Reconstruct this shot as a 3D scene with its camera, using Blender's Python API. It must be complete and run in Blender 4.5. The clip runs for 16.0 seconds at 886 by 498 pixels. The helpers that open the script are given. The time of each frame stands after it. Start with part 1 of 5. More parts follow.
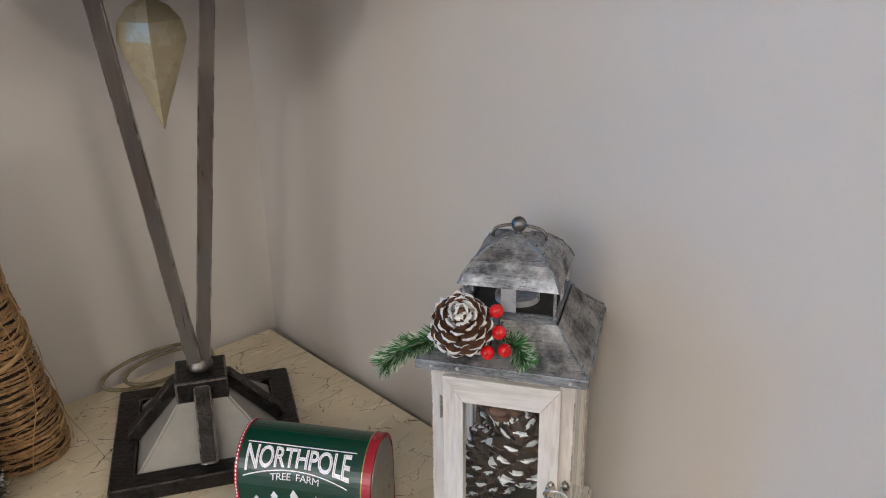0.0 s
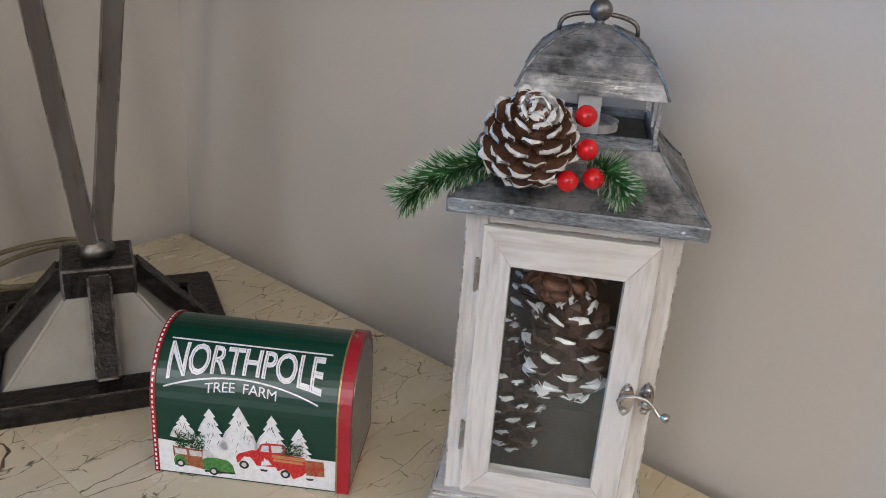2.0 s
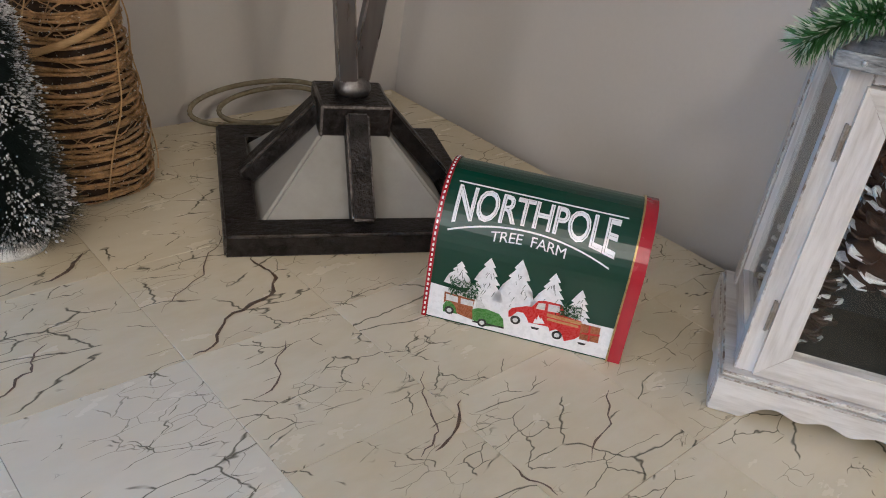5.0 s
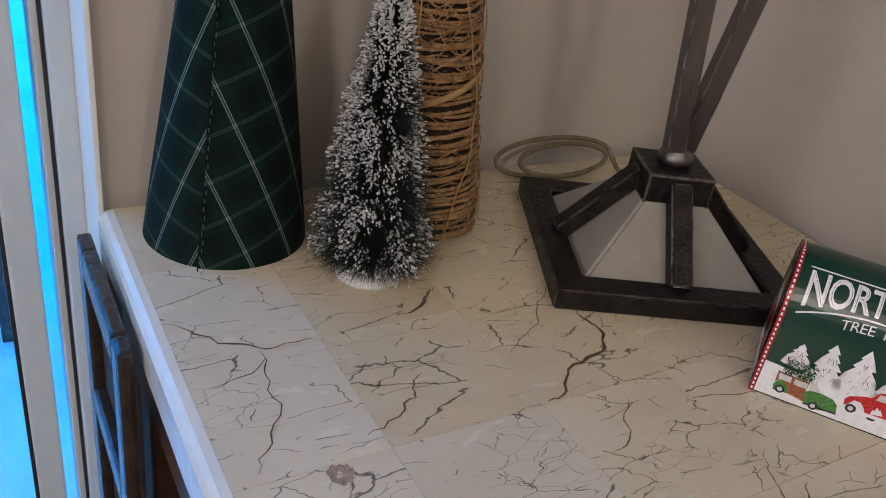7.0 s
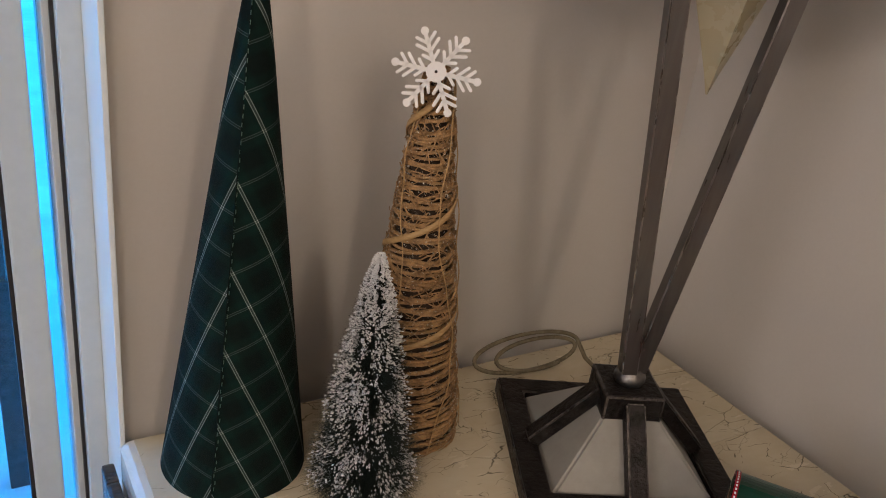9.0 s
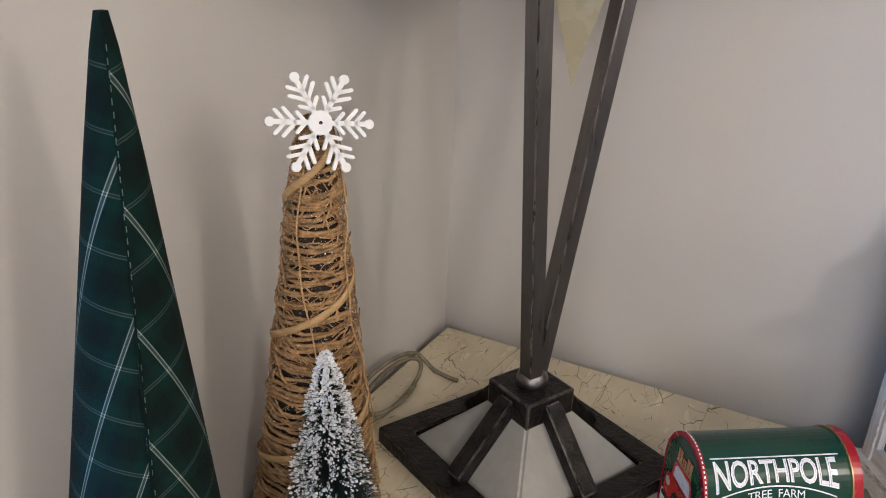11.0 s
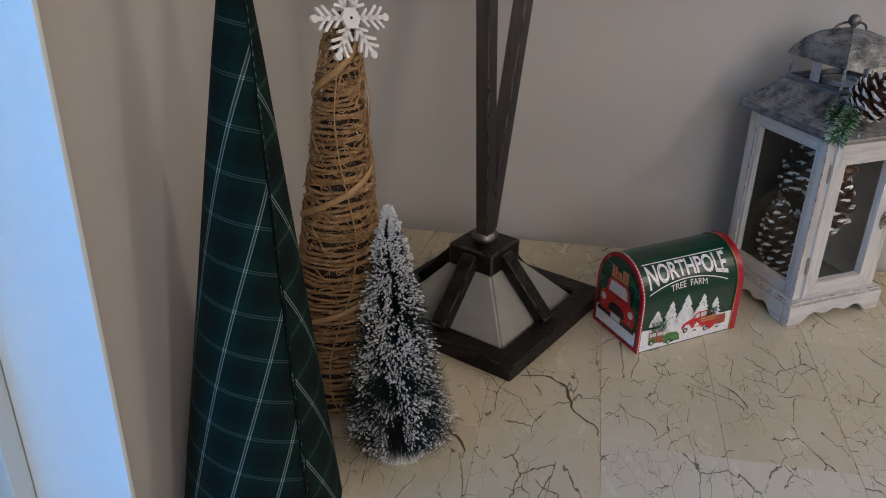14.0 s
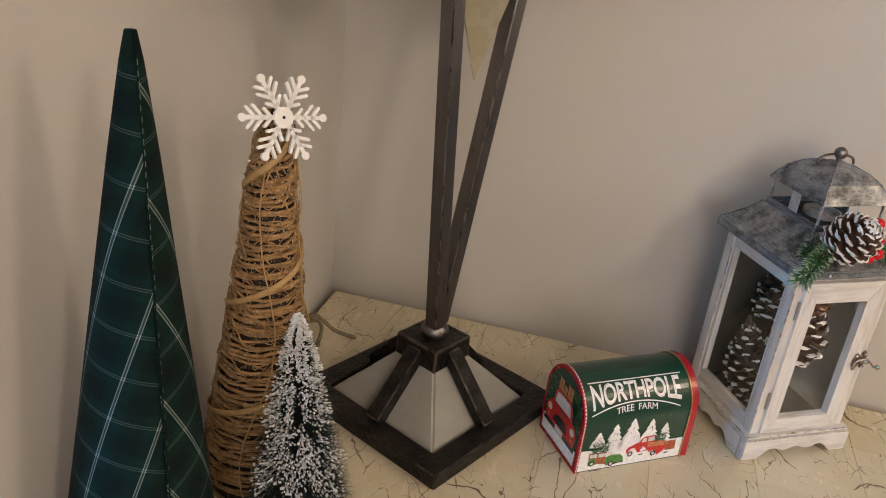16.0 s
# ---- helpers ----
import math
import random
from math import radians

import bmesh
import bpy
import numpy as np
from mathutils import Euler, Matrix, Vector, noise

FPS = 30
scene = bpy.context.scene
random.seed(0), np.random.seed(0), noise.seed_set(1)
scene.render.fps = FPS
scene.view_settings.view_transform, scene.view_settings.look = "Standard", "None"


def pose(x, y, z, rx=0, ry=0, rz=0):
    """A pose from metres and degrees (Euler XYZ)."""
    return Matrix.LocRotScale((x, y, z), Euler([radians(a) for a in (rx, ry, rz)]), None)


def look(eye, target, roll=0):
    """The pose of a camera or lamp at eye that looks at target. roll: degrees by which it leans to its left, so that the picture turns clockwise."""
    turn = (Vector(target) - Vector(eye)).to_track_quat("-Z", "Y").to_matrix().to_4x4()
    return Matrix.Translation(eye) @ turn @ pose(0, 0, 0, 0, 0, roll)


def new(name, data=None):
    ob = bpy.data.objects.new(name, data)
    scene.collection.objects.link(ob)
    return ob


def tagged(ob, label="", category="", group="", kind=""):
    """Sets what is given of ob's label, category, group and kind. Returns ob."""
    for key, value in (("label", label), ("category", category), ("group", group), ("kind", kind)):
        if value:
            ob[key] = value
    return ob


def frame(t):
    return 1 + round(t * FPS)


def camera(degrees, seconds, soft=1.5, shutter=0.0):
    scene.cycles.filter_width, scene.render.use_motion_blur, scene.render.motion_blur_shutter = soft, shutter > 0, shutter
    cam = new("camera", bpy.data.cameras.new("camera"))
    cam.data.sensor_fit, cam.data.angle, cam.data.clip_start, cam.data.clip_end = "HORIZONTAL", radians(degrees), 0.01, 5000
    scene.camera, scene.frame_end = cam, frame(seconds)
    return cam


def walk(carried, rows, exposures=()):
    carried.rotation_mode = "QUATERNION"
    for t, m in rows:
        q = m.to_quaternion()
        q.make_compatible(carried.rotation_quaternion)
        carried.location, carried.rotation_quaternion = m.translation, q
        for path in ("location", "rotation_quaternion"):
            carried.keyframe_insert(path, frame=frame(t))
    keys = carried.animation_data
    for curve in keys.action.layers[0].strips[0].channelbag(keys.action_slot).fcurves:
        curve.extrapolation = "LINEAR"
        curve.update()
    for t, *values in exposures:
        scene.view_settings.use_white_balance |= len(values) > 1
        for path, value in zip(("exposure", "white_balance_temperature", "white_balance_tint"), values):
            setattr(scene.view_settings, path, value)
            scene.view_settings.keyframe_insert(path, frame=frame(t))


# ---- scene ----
cam = camera(57.1, 16.0, 1.0)
PATH = [
    (0, (-0.575, -1.029, 1.33), (0.685, 0.341, 0.599), -0.8),
    (0.5, (-0.567, -0.959, 1.297), (0.715, 0.417, 0.615), 0.3),
    (1, (-0.559, -0.888, 1.251), (0.818, 0.396, 0.577), 2.0),
    (1.5, (-0.536, -0.853, 1.197), (0.911, 0.356, 0.53), 3.3),
    (2, (-0.522, -0.839, 1.14), (0.914, 0.324, 0.375), 4.3),
    (2.5, (-0.529, -0.833, 1.103), (0.874, 0.283, 0.216), 5.0),
    (3, (-0.539, -0.819, 1.073), (0.84, 0.267, 0.115), 5.6),
    (3.2, (-0.546, -0.81, 1.066), (0.826, 0.272, 0.094), 6.2),
    (5.3, (-0.625, -0.718, 1.085), (0.572, 0.533, 0.085), 8.7),
    (5.5, (-0.637, -0.712, 1.084), (0.533, 0.568, 0.088), 8.8),
    (6, (-0.674, -0.693, 1.086), (0.428, 0.646, 0.09), 9.1),
    (6.5, (-0.712, -0.675, 1.087), (0.319, 0.721, 0.091), 9.4),
    (7, (-0.745, -0.66, 1.101), (0.226, 0.79, 0.123), 9.3),
    (7.5, (-0.762, -0.65, 1.135), (0.194, 0.837, 0.199), 9.2),
    (8, (-0.763, -0.652, 1.178), (0.21, 0.87, 0.321), 9.0),
    (8.5, (-0.762, -0.665, 1.233), (0.21, 0.876, 0.407), 8.3),
    (9, (-0.763, -0.675, 1.274), (0.239, 0.85, 0.457), 7.5),
    (9.2, (-0.761, -0.673, 1.283), (0.291, 0.815, 0.46), 6.6),
    (11.3, (-0.868, -0.399, 1.275), (0.783, 0.365, 0.444), 2.6),
    (11.5, (-0.873, -0.381, 1.283), (0.769, 0.351, 0.407), 2.6),
    (12, (-0.935, -0.295, 1.298), (0.79, 0.225, 0.431), -0.2),
    (12.5, (-1.004, -0.281, 1.27), (0.769, -0.042, 0.376), 1.2),
    (13, (-1.034, -0.287, 1.262), (0.746, -0.12, 0.366), 2.0),
    (13.5, (-1.062, -0.297, 1.254), (0.72, -0.109, 0.365), 1.9),
    (14, (-1.067, -0.296, 1.26), (0.698, 0.003, 0.369), 1.1),
    (14.5, (-1.05, -0.304, 1.299), (0.722, 0.023, 0.431), 2.9),
    (15, (-1.043, -0.319, 1.312), (0.735, 0.015, 0.461), 3.4),
    (15.5, (-1.039, -0.327, 1.317), (0.741, 0.009, 0.468), 4.4),
    (16, (-0.99, -0.373, 1.321), (0.781, 0.021, 0.479), 6.4),
]
walk(cam, [(t, look(eye, target, roll)) for t, eye, target, roll in PATH], [
    (0, 3.22, 4900, 8), (1, 3.12, 4800, 6), (2.4, 3.08, 4850, 9), (3.1, 2.90, 4950, 9), (5.5, 3.15, 4850, 9), (6.5, 3.08, 5000, 11), (7, 2.84, 5150, 14), (8, 2.83, 5350, 17), (9, 2.85, 5450, 15),
    (11.5, 3.6, 4800, 9), (12.5, 2.95, 5000, 11), (13.5, 2.9, 5000, 11), (14, 2.6, 4950, 10), (14.5, 2.50, 5450, 12), (15, 2.84, 5600, 11), (15.5, 3.15, 5600, 11), (16, 3.2, 5650, 11)])

# ---------- world and lamps ----------
world = bpy.data.worlds.new("world")
scene.world = world
world.use_nodes = True
wn = world.node_tree
sky = wn.nodes.new("ShaderNodeTexSky")
sky.sky_type, sky.sun_disc = "NISHITA", False
sky.ozone_density, sky.dust_density = 6.0, 0.3
sky.sun_elevation, sky.sun_rotation = radians(14), radians(150)
wn.nodes["Background"].inputs["Strength"].default_value = 0.19
dusk = wn.nodes.new("ShaderNodeMix")
dusk.data_type, dusk.blend_type = "RGBA", "MULTIPLY"
dusk.inputs[0].default_value, dusk.inputs[7].default_value = 1.0, (0.25, 0.79, 0.82, 1)
wn.links.new(sky.outputs[0], dusk.inputs[6])
wn.links.new(dusk.outputs[2], wn.nodes["Background"].inputs[0])


def area_lamp(name, place, target, size, watts, colour):
    data = bpy.data.lights.new(name, "AREA")
    data.shape, data.size, data.energy, data.color = "DISK", size, watts, colour
    ob = new(name, data)
    ob.matrix_world = look(place, target)
    return ob


def globe_lamp(name, place, radius, watts, colour):
    data = bpy.data.lights.new(name, "POINT")
    data.shadow_soft_size, data.energy, data.color = radius, watts, colour
    ob = new(name, data)
    ob.location = place
    return ob


globe_lamp("ceiling_lamp_light", (-2.2, -2.1, 2.36), 0.14, 6.2, (1.0, 0.76, 0.505))
globe_lamp("hall_lamp_light", (-0.75, -2.9, 2.2), 0.16, 5.0, (1.0, 0.74, 0.465))
# unseen soft fill added from the west to brighten the east wall
area_lamp("west_fill_light", (-3.8, -1.5, 1.95), (-0.6, -0.5, 0.9), 1.9, 5.6, (1.0, 0.81, 0.62))

# ---------- materials ----------
def nodes_of(name):
    m = bpy.data.materials.new(name)
    m.use_nodes = True
    t = m.node_tree
    return m, t, t.nodes["Principled BSDF"]


def nd(t, kind, **values):
    n = t.nodes.new(kind)
    for key, v in values.items():
        n.inputs[key.replace("_", " ")].default_value = v
    return n


def ramp(t, source, stops):
    r = t.nodes.new("ShaderNodeValToRGB")
    e = r.color_ramp.elements
    e[0].position, e[0].color = stops[0][0], (*stops[0][1], 1)
    e[1].position, e[1].color = stops[-1][0], (*stops[-1][1], 1)
    for p, c in stops[1:-1]:
        x = e.new(p)
        x.color = (*c, 1)
    t.links.new(source, r.inputs[0])
    return r.outputs[0]


def grey(v):
    return (v, v, v)


def mixed(t, factor, a, b, blend="MIX"):
    m = t.nodes.new("ShaderNodeMix")
    m.data_type, m.blend_type = "RGBA", blend
    for socket, v in ((m.inputs[0], factor), (m.inputs[6], a), (m.inputs[7], b)):
        if isinstance(v, (int, float)):
            socket.default_value = v
        elif isinstance(v, tuple):
            socket.default_value = (*v, 1)
        else:
            t.links.new(v, socket)
    return m.outputs[2]


def coords(t, stretch=(1, 1, 1), spread=0.0):
    """Local coordinates, stretched; spread moves each object to its own part of the pattern."""
    tc = t.nodes.new("ShaderNodeTexCoord")
    mp = t.nodes.new("ShaderNodeMapping")
    mp.inputs["Scale"].default_value = stretch
    t.links.new(tc.outputs["Object"], mp.inputs[0])
    if spread:
        info = t.nodes.new("ShaderNodeObjectInfo")
        mul = t.nodes.new("ShaderNodeMath")
        mul.operation = "MULTIPLY"
        mul.inputs[1].default_value = spread
        t.links.new(info.outputs["Random"], mul.inputs[0])
        t.links.new(mul.outputs[0], mp.inputs["Location"])
    return mp.outputs[0]


def noisy(t, vec, scale, detail=4.0, rough=0.6, distort=0.0):
    n = nd(t, "ShaderNodeTexNoise", Scale=scale, Detail=detail, Roughness=rough, Distortion=distort)
    t.links.new(vec, n.inputs["Vector"])
    return n.outputs[0]


def bumped(t, bsdf, height, strength, distance):
    b = nd(t, "ShaderNodeBump", Strength=strength, Distance=distance)
    t.links.new(height, b.inputs["Height"])
    t.links.new(b.outputs[0], bsdf.inputs["Normal"])


def surf(name, dark, light, scale, rough=(0.4, 0.6), metal=0.0, bump=0.2, depth=0.001, stretch=(1, 1, 1), lo=0.35, hi=0.65, fine=6.0, spread=0.0):
    """A surface with two tones at two scales, uneven gloss and fine relief."""
    m, t, b = nodes_of(name)
    v = coords(t, stretch, spread)
    big, small = noisy(t, v, scale), noisy(t, v, scale * fine, 5.0)
    tone = mixed(t, 0.4, big, small)
    t.links.new(ramp(t, tone, [(lo, dark), (hi, light)]), b.inputs["Base Color"])
    t.links.new(ramp(t, small, [(0.3, grey(rough[0])), (0.7, grey(rough[1]))]), b.inputs["Roughness"])
    b.inputs["Metallic"].default_value = metal
    bumped(t, b, small, bump, depth)
    return m


def marble(name, pale, warm, vein):
    m, t, b = nodes_of(name)
    v = coords(t, (0.62, 1.3, 1), 37.0)
    warp = nd(t, "ShaderNodeTexNoise", Scale=15.0, Detail=4.0, Roughness=0.7)
    t.links.new(v, warp.inputs["Vector"])
    sub = t.nodes.new("ShaderNodeVectorMath")
    sub.operation = "SUBTRACT"
    sub.inputs[1].default_value = (0.5, 0.5, 0.5)
    t.links.new(warp.outputs["Color"], sub.inputs[0])
    sc = t.nodes.new("ShaderNodeVectorMath")
    sc.operation = "SCALE"
    sc.inputs["Scale"].default_value = 0.024
    t.links.new(sub.outputs[0], sc.inputs[0])
    add = t.nodes.new("ShaderNodeVectorMath")
    t.links.new(v, add.inputs[0])
    t.links.new(sc.outputs[0], add.inputs[1])

    def veins(scale, width, lo, hi, mask_scale):
        vo = t.nodes.new("ShaderNodeTexVoronoi")
        vo.feature = "DISTANCE_TO_EDGE"
        vo.inputs["Scale"].default_value = scale
        t.links.new(add.outputs[0], vo.inputs["Vector"])
        line = ramp(t, vo.outputs["Distance"], [(0.0, grey(1)), (width * 0.45, grey(0.75)), (width, grey(0))])
        mask = ramp(t, noisy(t, v, mask_scale, 3.0), [(lo, grey(0)), (hi, grey(1))])
        return mixed(t, 1.0, line, mask, "MULTIPLY")

    cloud = ramp(t, mixed(t, 0.3, noisy(t, v, 7.0, 5.0), noisy(t, v, 60.0)), [(0.36, warm), (0.62, pale)])
    coarse, thin, hair = veins(12.0, 0.0085, 0.49, 0.53, 20.0), veins(29.0, 0.012, 0.51, 0.54, 26.0), veins(64.0, 0.018, 0.55, 0.58, 19.0)
    c = mixed(t, mixed(t, 1.0, hair, grey(0.55), "MULTIPLY"), cloud, vein)
    c = mixed(t, mixed(t, 1.0, thin, grey(0.85), "MULTIPLY"), c, vein)
    c = mixed(t, mixed(t, 1.0, coarse, grey(0.9), "MULTIPLY"), c, vein)
    t.links.new(c, b.inputs["Base Color"])
    t.links.new(ramp(t, noisy(t, v, 40.0), [(0.3, grey(0.17)), (0.7, grey(0.29))]), b.inputs["Roughness"])
    bumped(t, b, noisy(t, v, 250.0), 0.05, 0.0005)
    return m


def plaid_cloth():
    m, t, b = nodes_of("green_plaid_cloth")
    uv = t.nodes.new("ShaderNodeUVMap")
    uv.uv_map = "cloth"
    sep = t.nodes.new("ShaderNodeSeparateXYZ")
    t.links.new(uv.outputs[0], sep.inputs[0])

    def stripes(out, step, phase):
        a = t.nodes.new("ShaderNodeMath")
        a.operation = "MULTIPLY_ADD"
        a.inputs[1].default_value, a.inputs[2].default_value = 1 / step, phase
        t.links.new(out, a.inputs[0])
        f = t.nodes.new("ShaderNodeMath")
        f.operation = "FRACT"
        t.links.new(a.outputs[0], f.inputs[0])
        pair = ramp(t, f.outputs[0], [(0.458, grey(0)), (0.471, grey(1)), (0.484, grey(0.12)), (0.516, grey(0.12)), (0.529, grey(1)), (0.542, grey(0))])
        band = ramp(t, f.outputs[0], [(0.18, grey(0)), (0.3, grey(1)), (0.7, grey(1)), (0.82, grey(0))])
        return pair, band

    weave = nd(t, "ShaderNodeTexWave", Scale=520.0, Distortion=1.5)
    t.links.new(uv.outputs[0], weave.inputs["Vector"])
    pu, bu = stripes(sep.outputs[0], 0.0322, 0.21)
    pv, bv = stripes(sep.outputs[1], 0.0353, 0.175)
    base = mixed(t, mixed(t, 0.5, bu, bv), (0.0011, 0.0060, 0.0052), (0.0016, 0.0155, 0.0122))
    fuzz = noisy(t, coords(t), 900.0, 2.0)
    base = mixed(t, mixed(t, 1.0, pu, grey(0.13), "MULTIPLY"), base, (0.46, 0.56, 0.52))
    base = mixed(t, mixed(t, 1.0, pv, grey(0.40), "MULTIPLY"), base, (0.56, 0.66, 0.62))
    both = mixed(t, 1.0, pu, pv, "MULTIPLY")
    base = mixed(t, mixed(t, 1.0, both, grey(0.7), "MULTIPLY"), base, (0.75, 0.78, 0.66))
    base = mixed(t, 0.5, base, mixed(t, fuzz, grey(0.35), grey(1.5)), "MULTIPLY")
    t.links.new(base, b.inputs["Base Color"])
    b.inputs["Roughness"].default_value = 0.9
    b.inputs["Specular IOR Level"].default_value = 0.20
    bumped(t, b, mixed(t, 0.5, weave.outputs[0], fuzz), 0.5, 0.0006)
    return m


def glass_pane():
    m, t, b = nodes_of("clear_glass")
    b.inputs["Base Color"].default_value = (0.97, 0.99, 0.98, 1)
    b.inputs["Transmission Weight"].default_value = 1.0
    b.inputs["IOR"].default_value = 1.33
    v = coords(t)
    t.links.new(ramp(t, noisy(t, v, 30.0), [(0.45, grey(0.0)), (0.9, grey(0.03))]), b.inputs["Roughness"])
    return m


WALL = surf("greige_wall_paint", (0.50, 0.475, 0.44), (0.53, 0.505, 0.47), 1.6, (0.5, 0.62), bump=0.12, depth=0.0006, fine=160.0)
CEIL = surf("white_ceiling_paint", (0.74, 0.73, 0.70), (0.8, 0.79, 0.76), 2.0, (0.7, 0.9), fine=60.0)
FLOOR = surf("brown_floor_boards", (0.10, 0.055, 0.03), (0.20, 0.115, 0.06), 4.0, (0.3, 0.5), stretch=(1, 12, 1))
# vinyl with the blue of the daylight mixed into its base colour
VINYL = surf("daylight_tinted_vinyl", (0.50, 0.57, 0.61), (0.57, 0.64, 0.68), 3.0, (0.3, 0.42), bump=0.04, fine=30.0)
# lighter copy for the jamb lining, brightened as if daylight fell on it
VINYL_LIT = surf("daylit_vinyl_lining", (0.70, 0.78, 0.82), (0.76, 0.83, 0.87), 3.0, (0.3, 0.42), bump=0.04, fine=30.0)
GASKET = surf("black_rubber", (0.012, 0.012, 0.014), (0.03, 0.03, 0.034), 40.0, (0.5, 0.7))
MARBLE = marble("cream_marble", (0.63, 0.565, 0.415), (0.55, 0.475, 0.32), (0.055, 0.048, 0.032))
MARBLE_PALE = marble("pale_marble", (0.67, 0.62, 0.495), (0.605, 0.55, 0.425), (0.065, 0.058, 0.04))
GROUT = surf("joint_filler", (0.34, 0.28, 0.20), (0.48, 0.41, 0.31), 90.0, (0.5, 0.7))
DARKWOOD = surf("dark_stained_wood", (0.035, 0.018, 0.011), (0.12, 0.066, 0.04), 9.0, (0.28, 0.5), stretch=(1, 1, 9), bump=0.25)
BRONZE_FACE = surf("dark_bronze_metal", (0.008, 0.007, 0.007), (0.052, 0.046, 0.043), 42.0, (0.28, 0.55), metal=0.75, bump=1.0, depth=0.0022, lo=0.34, hi=0.70, fine=4.0)
# paler tone on the bronze bevels, a highlight put into the colour
BRONZE_EDGE = surf("bronze_edge_highlight", (0.03, 0.028, 0.027), (0.24, 0.215, 0.20), 90.0, (0.25, 0.45), metal=0.9, bump=0.5, lo=0.38, hi=0.66)
BRONZE = (BRONZE_FACE, BRONZE_EDGE)
STEEL = surf("antique_pewter", (0.135, 0.125, 0.12), (0.20, 0.187, 0.18), 30.0, (0.26, 0.42), metal=0.9, bump=0.12, stretch=(1, 1, 0.08))
# brighter bevel tone paints the highlight line along the rod edges
STEEL_EDGE = surf("pewter_edge_highlight", (0.16, 0.15, 0.145), (0.46, 0.44, 0.42), 40.0, (0.2, 0.35), metal=0.95, bump=0.1, stretch=(1, 1, 0.1))
PEWTER = surf("worn_pewter_ball", (0.10, 0.095, 0.09), (0.27, 0.255, 0.245), 70.0, (0.34, 0.5), metal=1.0, bump=0.1)
CREAM = surf("frosted_cream_panel", (0.24, 0.23, 0.205), (0.31, 0.30, 0.27), 14.0, (0.4, 0.6), bump=0.06)
AMBER = surf("cream_glass_drop", (0.33, 0.295, 0.19), (0.35, 0.31, 0.205), 4.0, (0.2, 0.35), bump=0.03)
LINEN = surf("dark_linen_shade", (0.05, 0.05, 0.052), (0.09, 0.09, 0.092), 60.0, (0.8, 0.95), stretch=(1, 1, 4))
CORD = surf("clear_gold_cord", (0.11, 0.092, 0.052), (0.24, 0.205, 0.13), 60.0, (0.15, 0.3), bump=0.05)
WHITEWOOD = surf("whitewashed_wood", (0.34, 0.305, 0.265), (0.64, 0.62, 0.595), 16.0, (0.5, 0.72), bump=0.6, depth=0.0014, stretch=(3.0, 3.0, 0.35), lo=0.30, hi=0.54, fine=5.0)
WHITEWOOD_X = surf("whitewashed_rail", (0.34, 0.305, 0.265), (0.64, 0.62, 0.595), 16.0, (0.5, 0.72), bump=0.6, depth=0.0014, stretch=(0.35, 3.0, 3.0), lo=0.30, hi=0.54, fine=5.0)
WORN = surf("worn_wood_edge", (0.16, 0.115, 0.08), (0.62, 0.60, 0.57), 70.0, (0.6, 0.8), bump=0.4, lo=0.40, hi=0.58)
WOOD, WOOD_X = (WHITEWOOD, WORN), (WHITEWOOD_X, WORN)


def galvanised():
    m, t, b = nodes_of("galvanised_sheet")
    v = coords(t, (0.30, 0.5, 3.2), 11.0)
    plain = coords(t, (1, 1, 1), 5.0)
    streak = noisy(t, v, 150.0, 6.0, 0.7)
    patch = noisy(t, plain, 38.0, 4.0, 0.65)
    flake = ramp(t, noisy(t, plain, 190.0, 3.0), [(0.50, grey(0)), (0.58, grey(1))])
    c = ramp(t, mixed(t, 0.72, streak, patch), [(0.34, (0.045, 0.046, 0.048)), (0.43, (0.23, 0.235, 0.245)), (0.56, (0.57, 0.575, 0.59))])
    c = mixed(t, mixed(t, 1.0, flake, ramp(t, patch, [(0.45, grey(0)), (0.62, grey(0.85))]), "MULTIPLY"), c, (0.72, 0.71, 0.70))
    t.links.new(c, b.inputs["Base Color"])
    t.links.new(ramp(t, streak, [(0.3, grey(0.44)), (0.7, grey(0.22))]), b.inputs["Roughness"])
    b.inputs["Metallic"].default_value = 0.6
    bumped(t, b, streak, 0.45, 0.0009)
    return m


GALV = galvanised()
GALV_TRIM = surf("blued_zinc_trim", (0.045, 0.05, 0.058), (0.36, 0.39, 0.43), 70.0, (0.35, 0.6), metal=0.6, bump=0.5, depth=0.0012, stretch=(0.6, 1, 2.5), lo=0.36, hi=0.62)
CHROME = surf("nickel_latch", (0.35, 0.33, 0.31), (0.62, 0.6, 0.57), 90.0, (0.15, 0.3), metal=1.0, bump=0.1)
INSIDE = surf("black_tin_inside", (0.012, 0.012, 0.012), (0.04, 0.04, 0.04), 50.0, (0.5, 0.7))
PLASTIC = surf("frosted_clip", (0.35, 0.35, 0.36), (0.5, 0.5, 0.5), 30.0, (0.2, 0.4))
CONE = surf("pinecone_brown", (0.030, 0.013, 0.007), (0.165, 0.075, 0.038), 130.0, (0.5, 0.75), bump=0.5)
CONE_DARK = surf("pinecone_dark", (0.024, 0.014, 0.010), (0.10, 0.055, 0.036), 130.0, (0.5, 0.75), bump=0.5)
SNOW = surf("white_flocking", (0.60, 0.60, 0.60), (0.86, 0.86, 0.86), 350.0, (0.7, 0.95), bump=0.8, depth=0.0008)
BERRY = surf("glossy_red_berry", (0.42, 0.004, 0.006), (0.62, 0.010, 0.012), 60.0, (0.1, 0.2), bump=0.02)
NEEDLE = surf("green_pine_needles", (0.016, 0.065, 0.016), (0.085, 0.25, 0.065), 160.0, (0.4, 0.6))
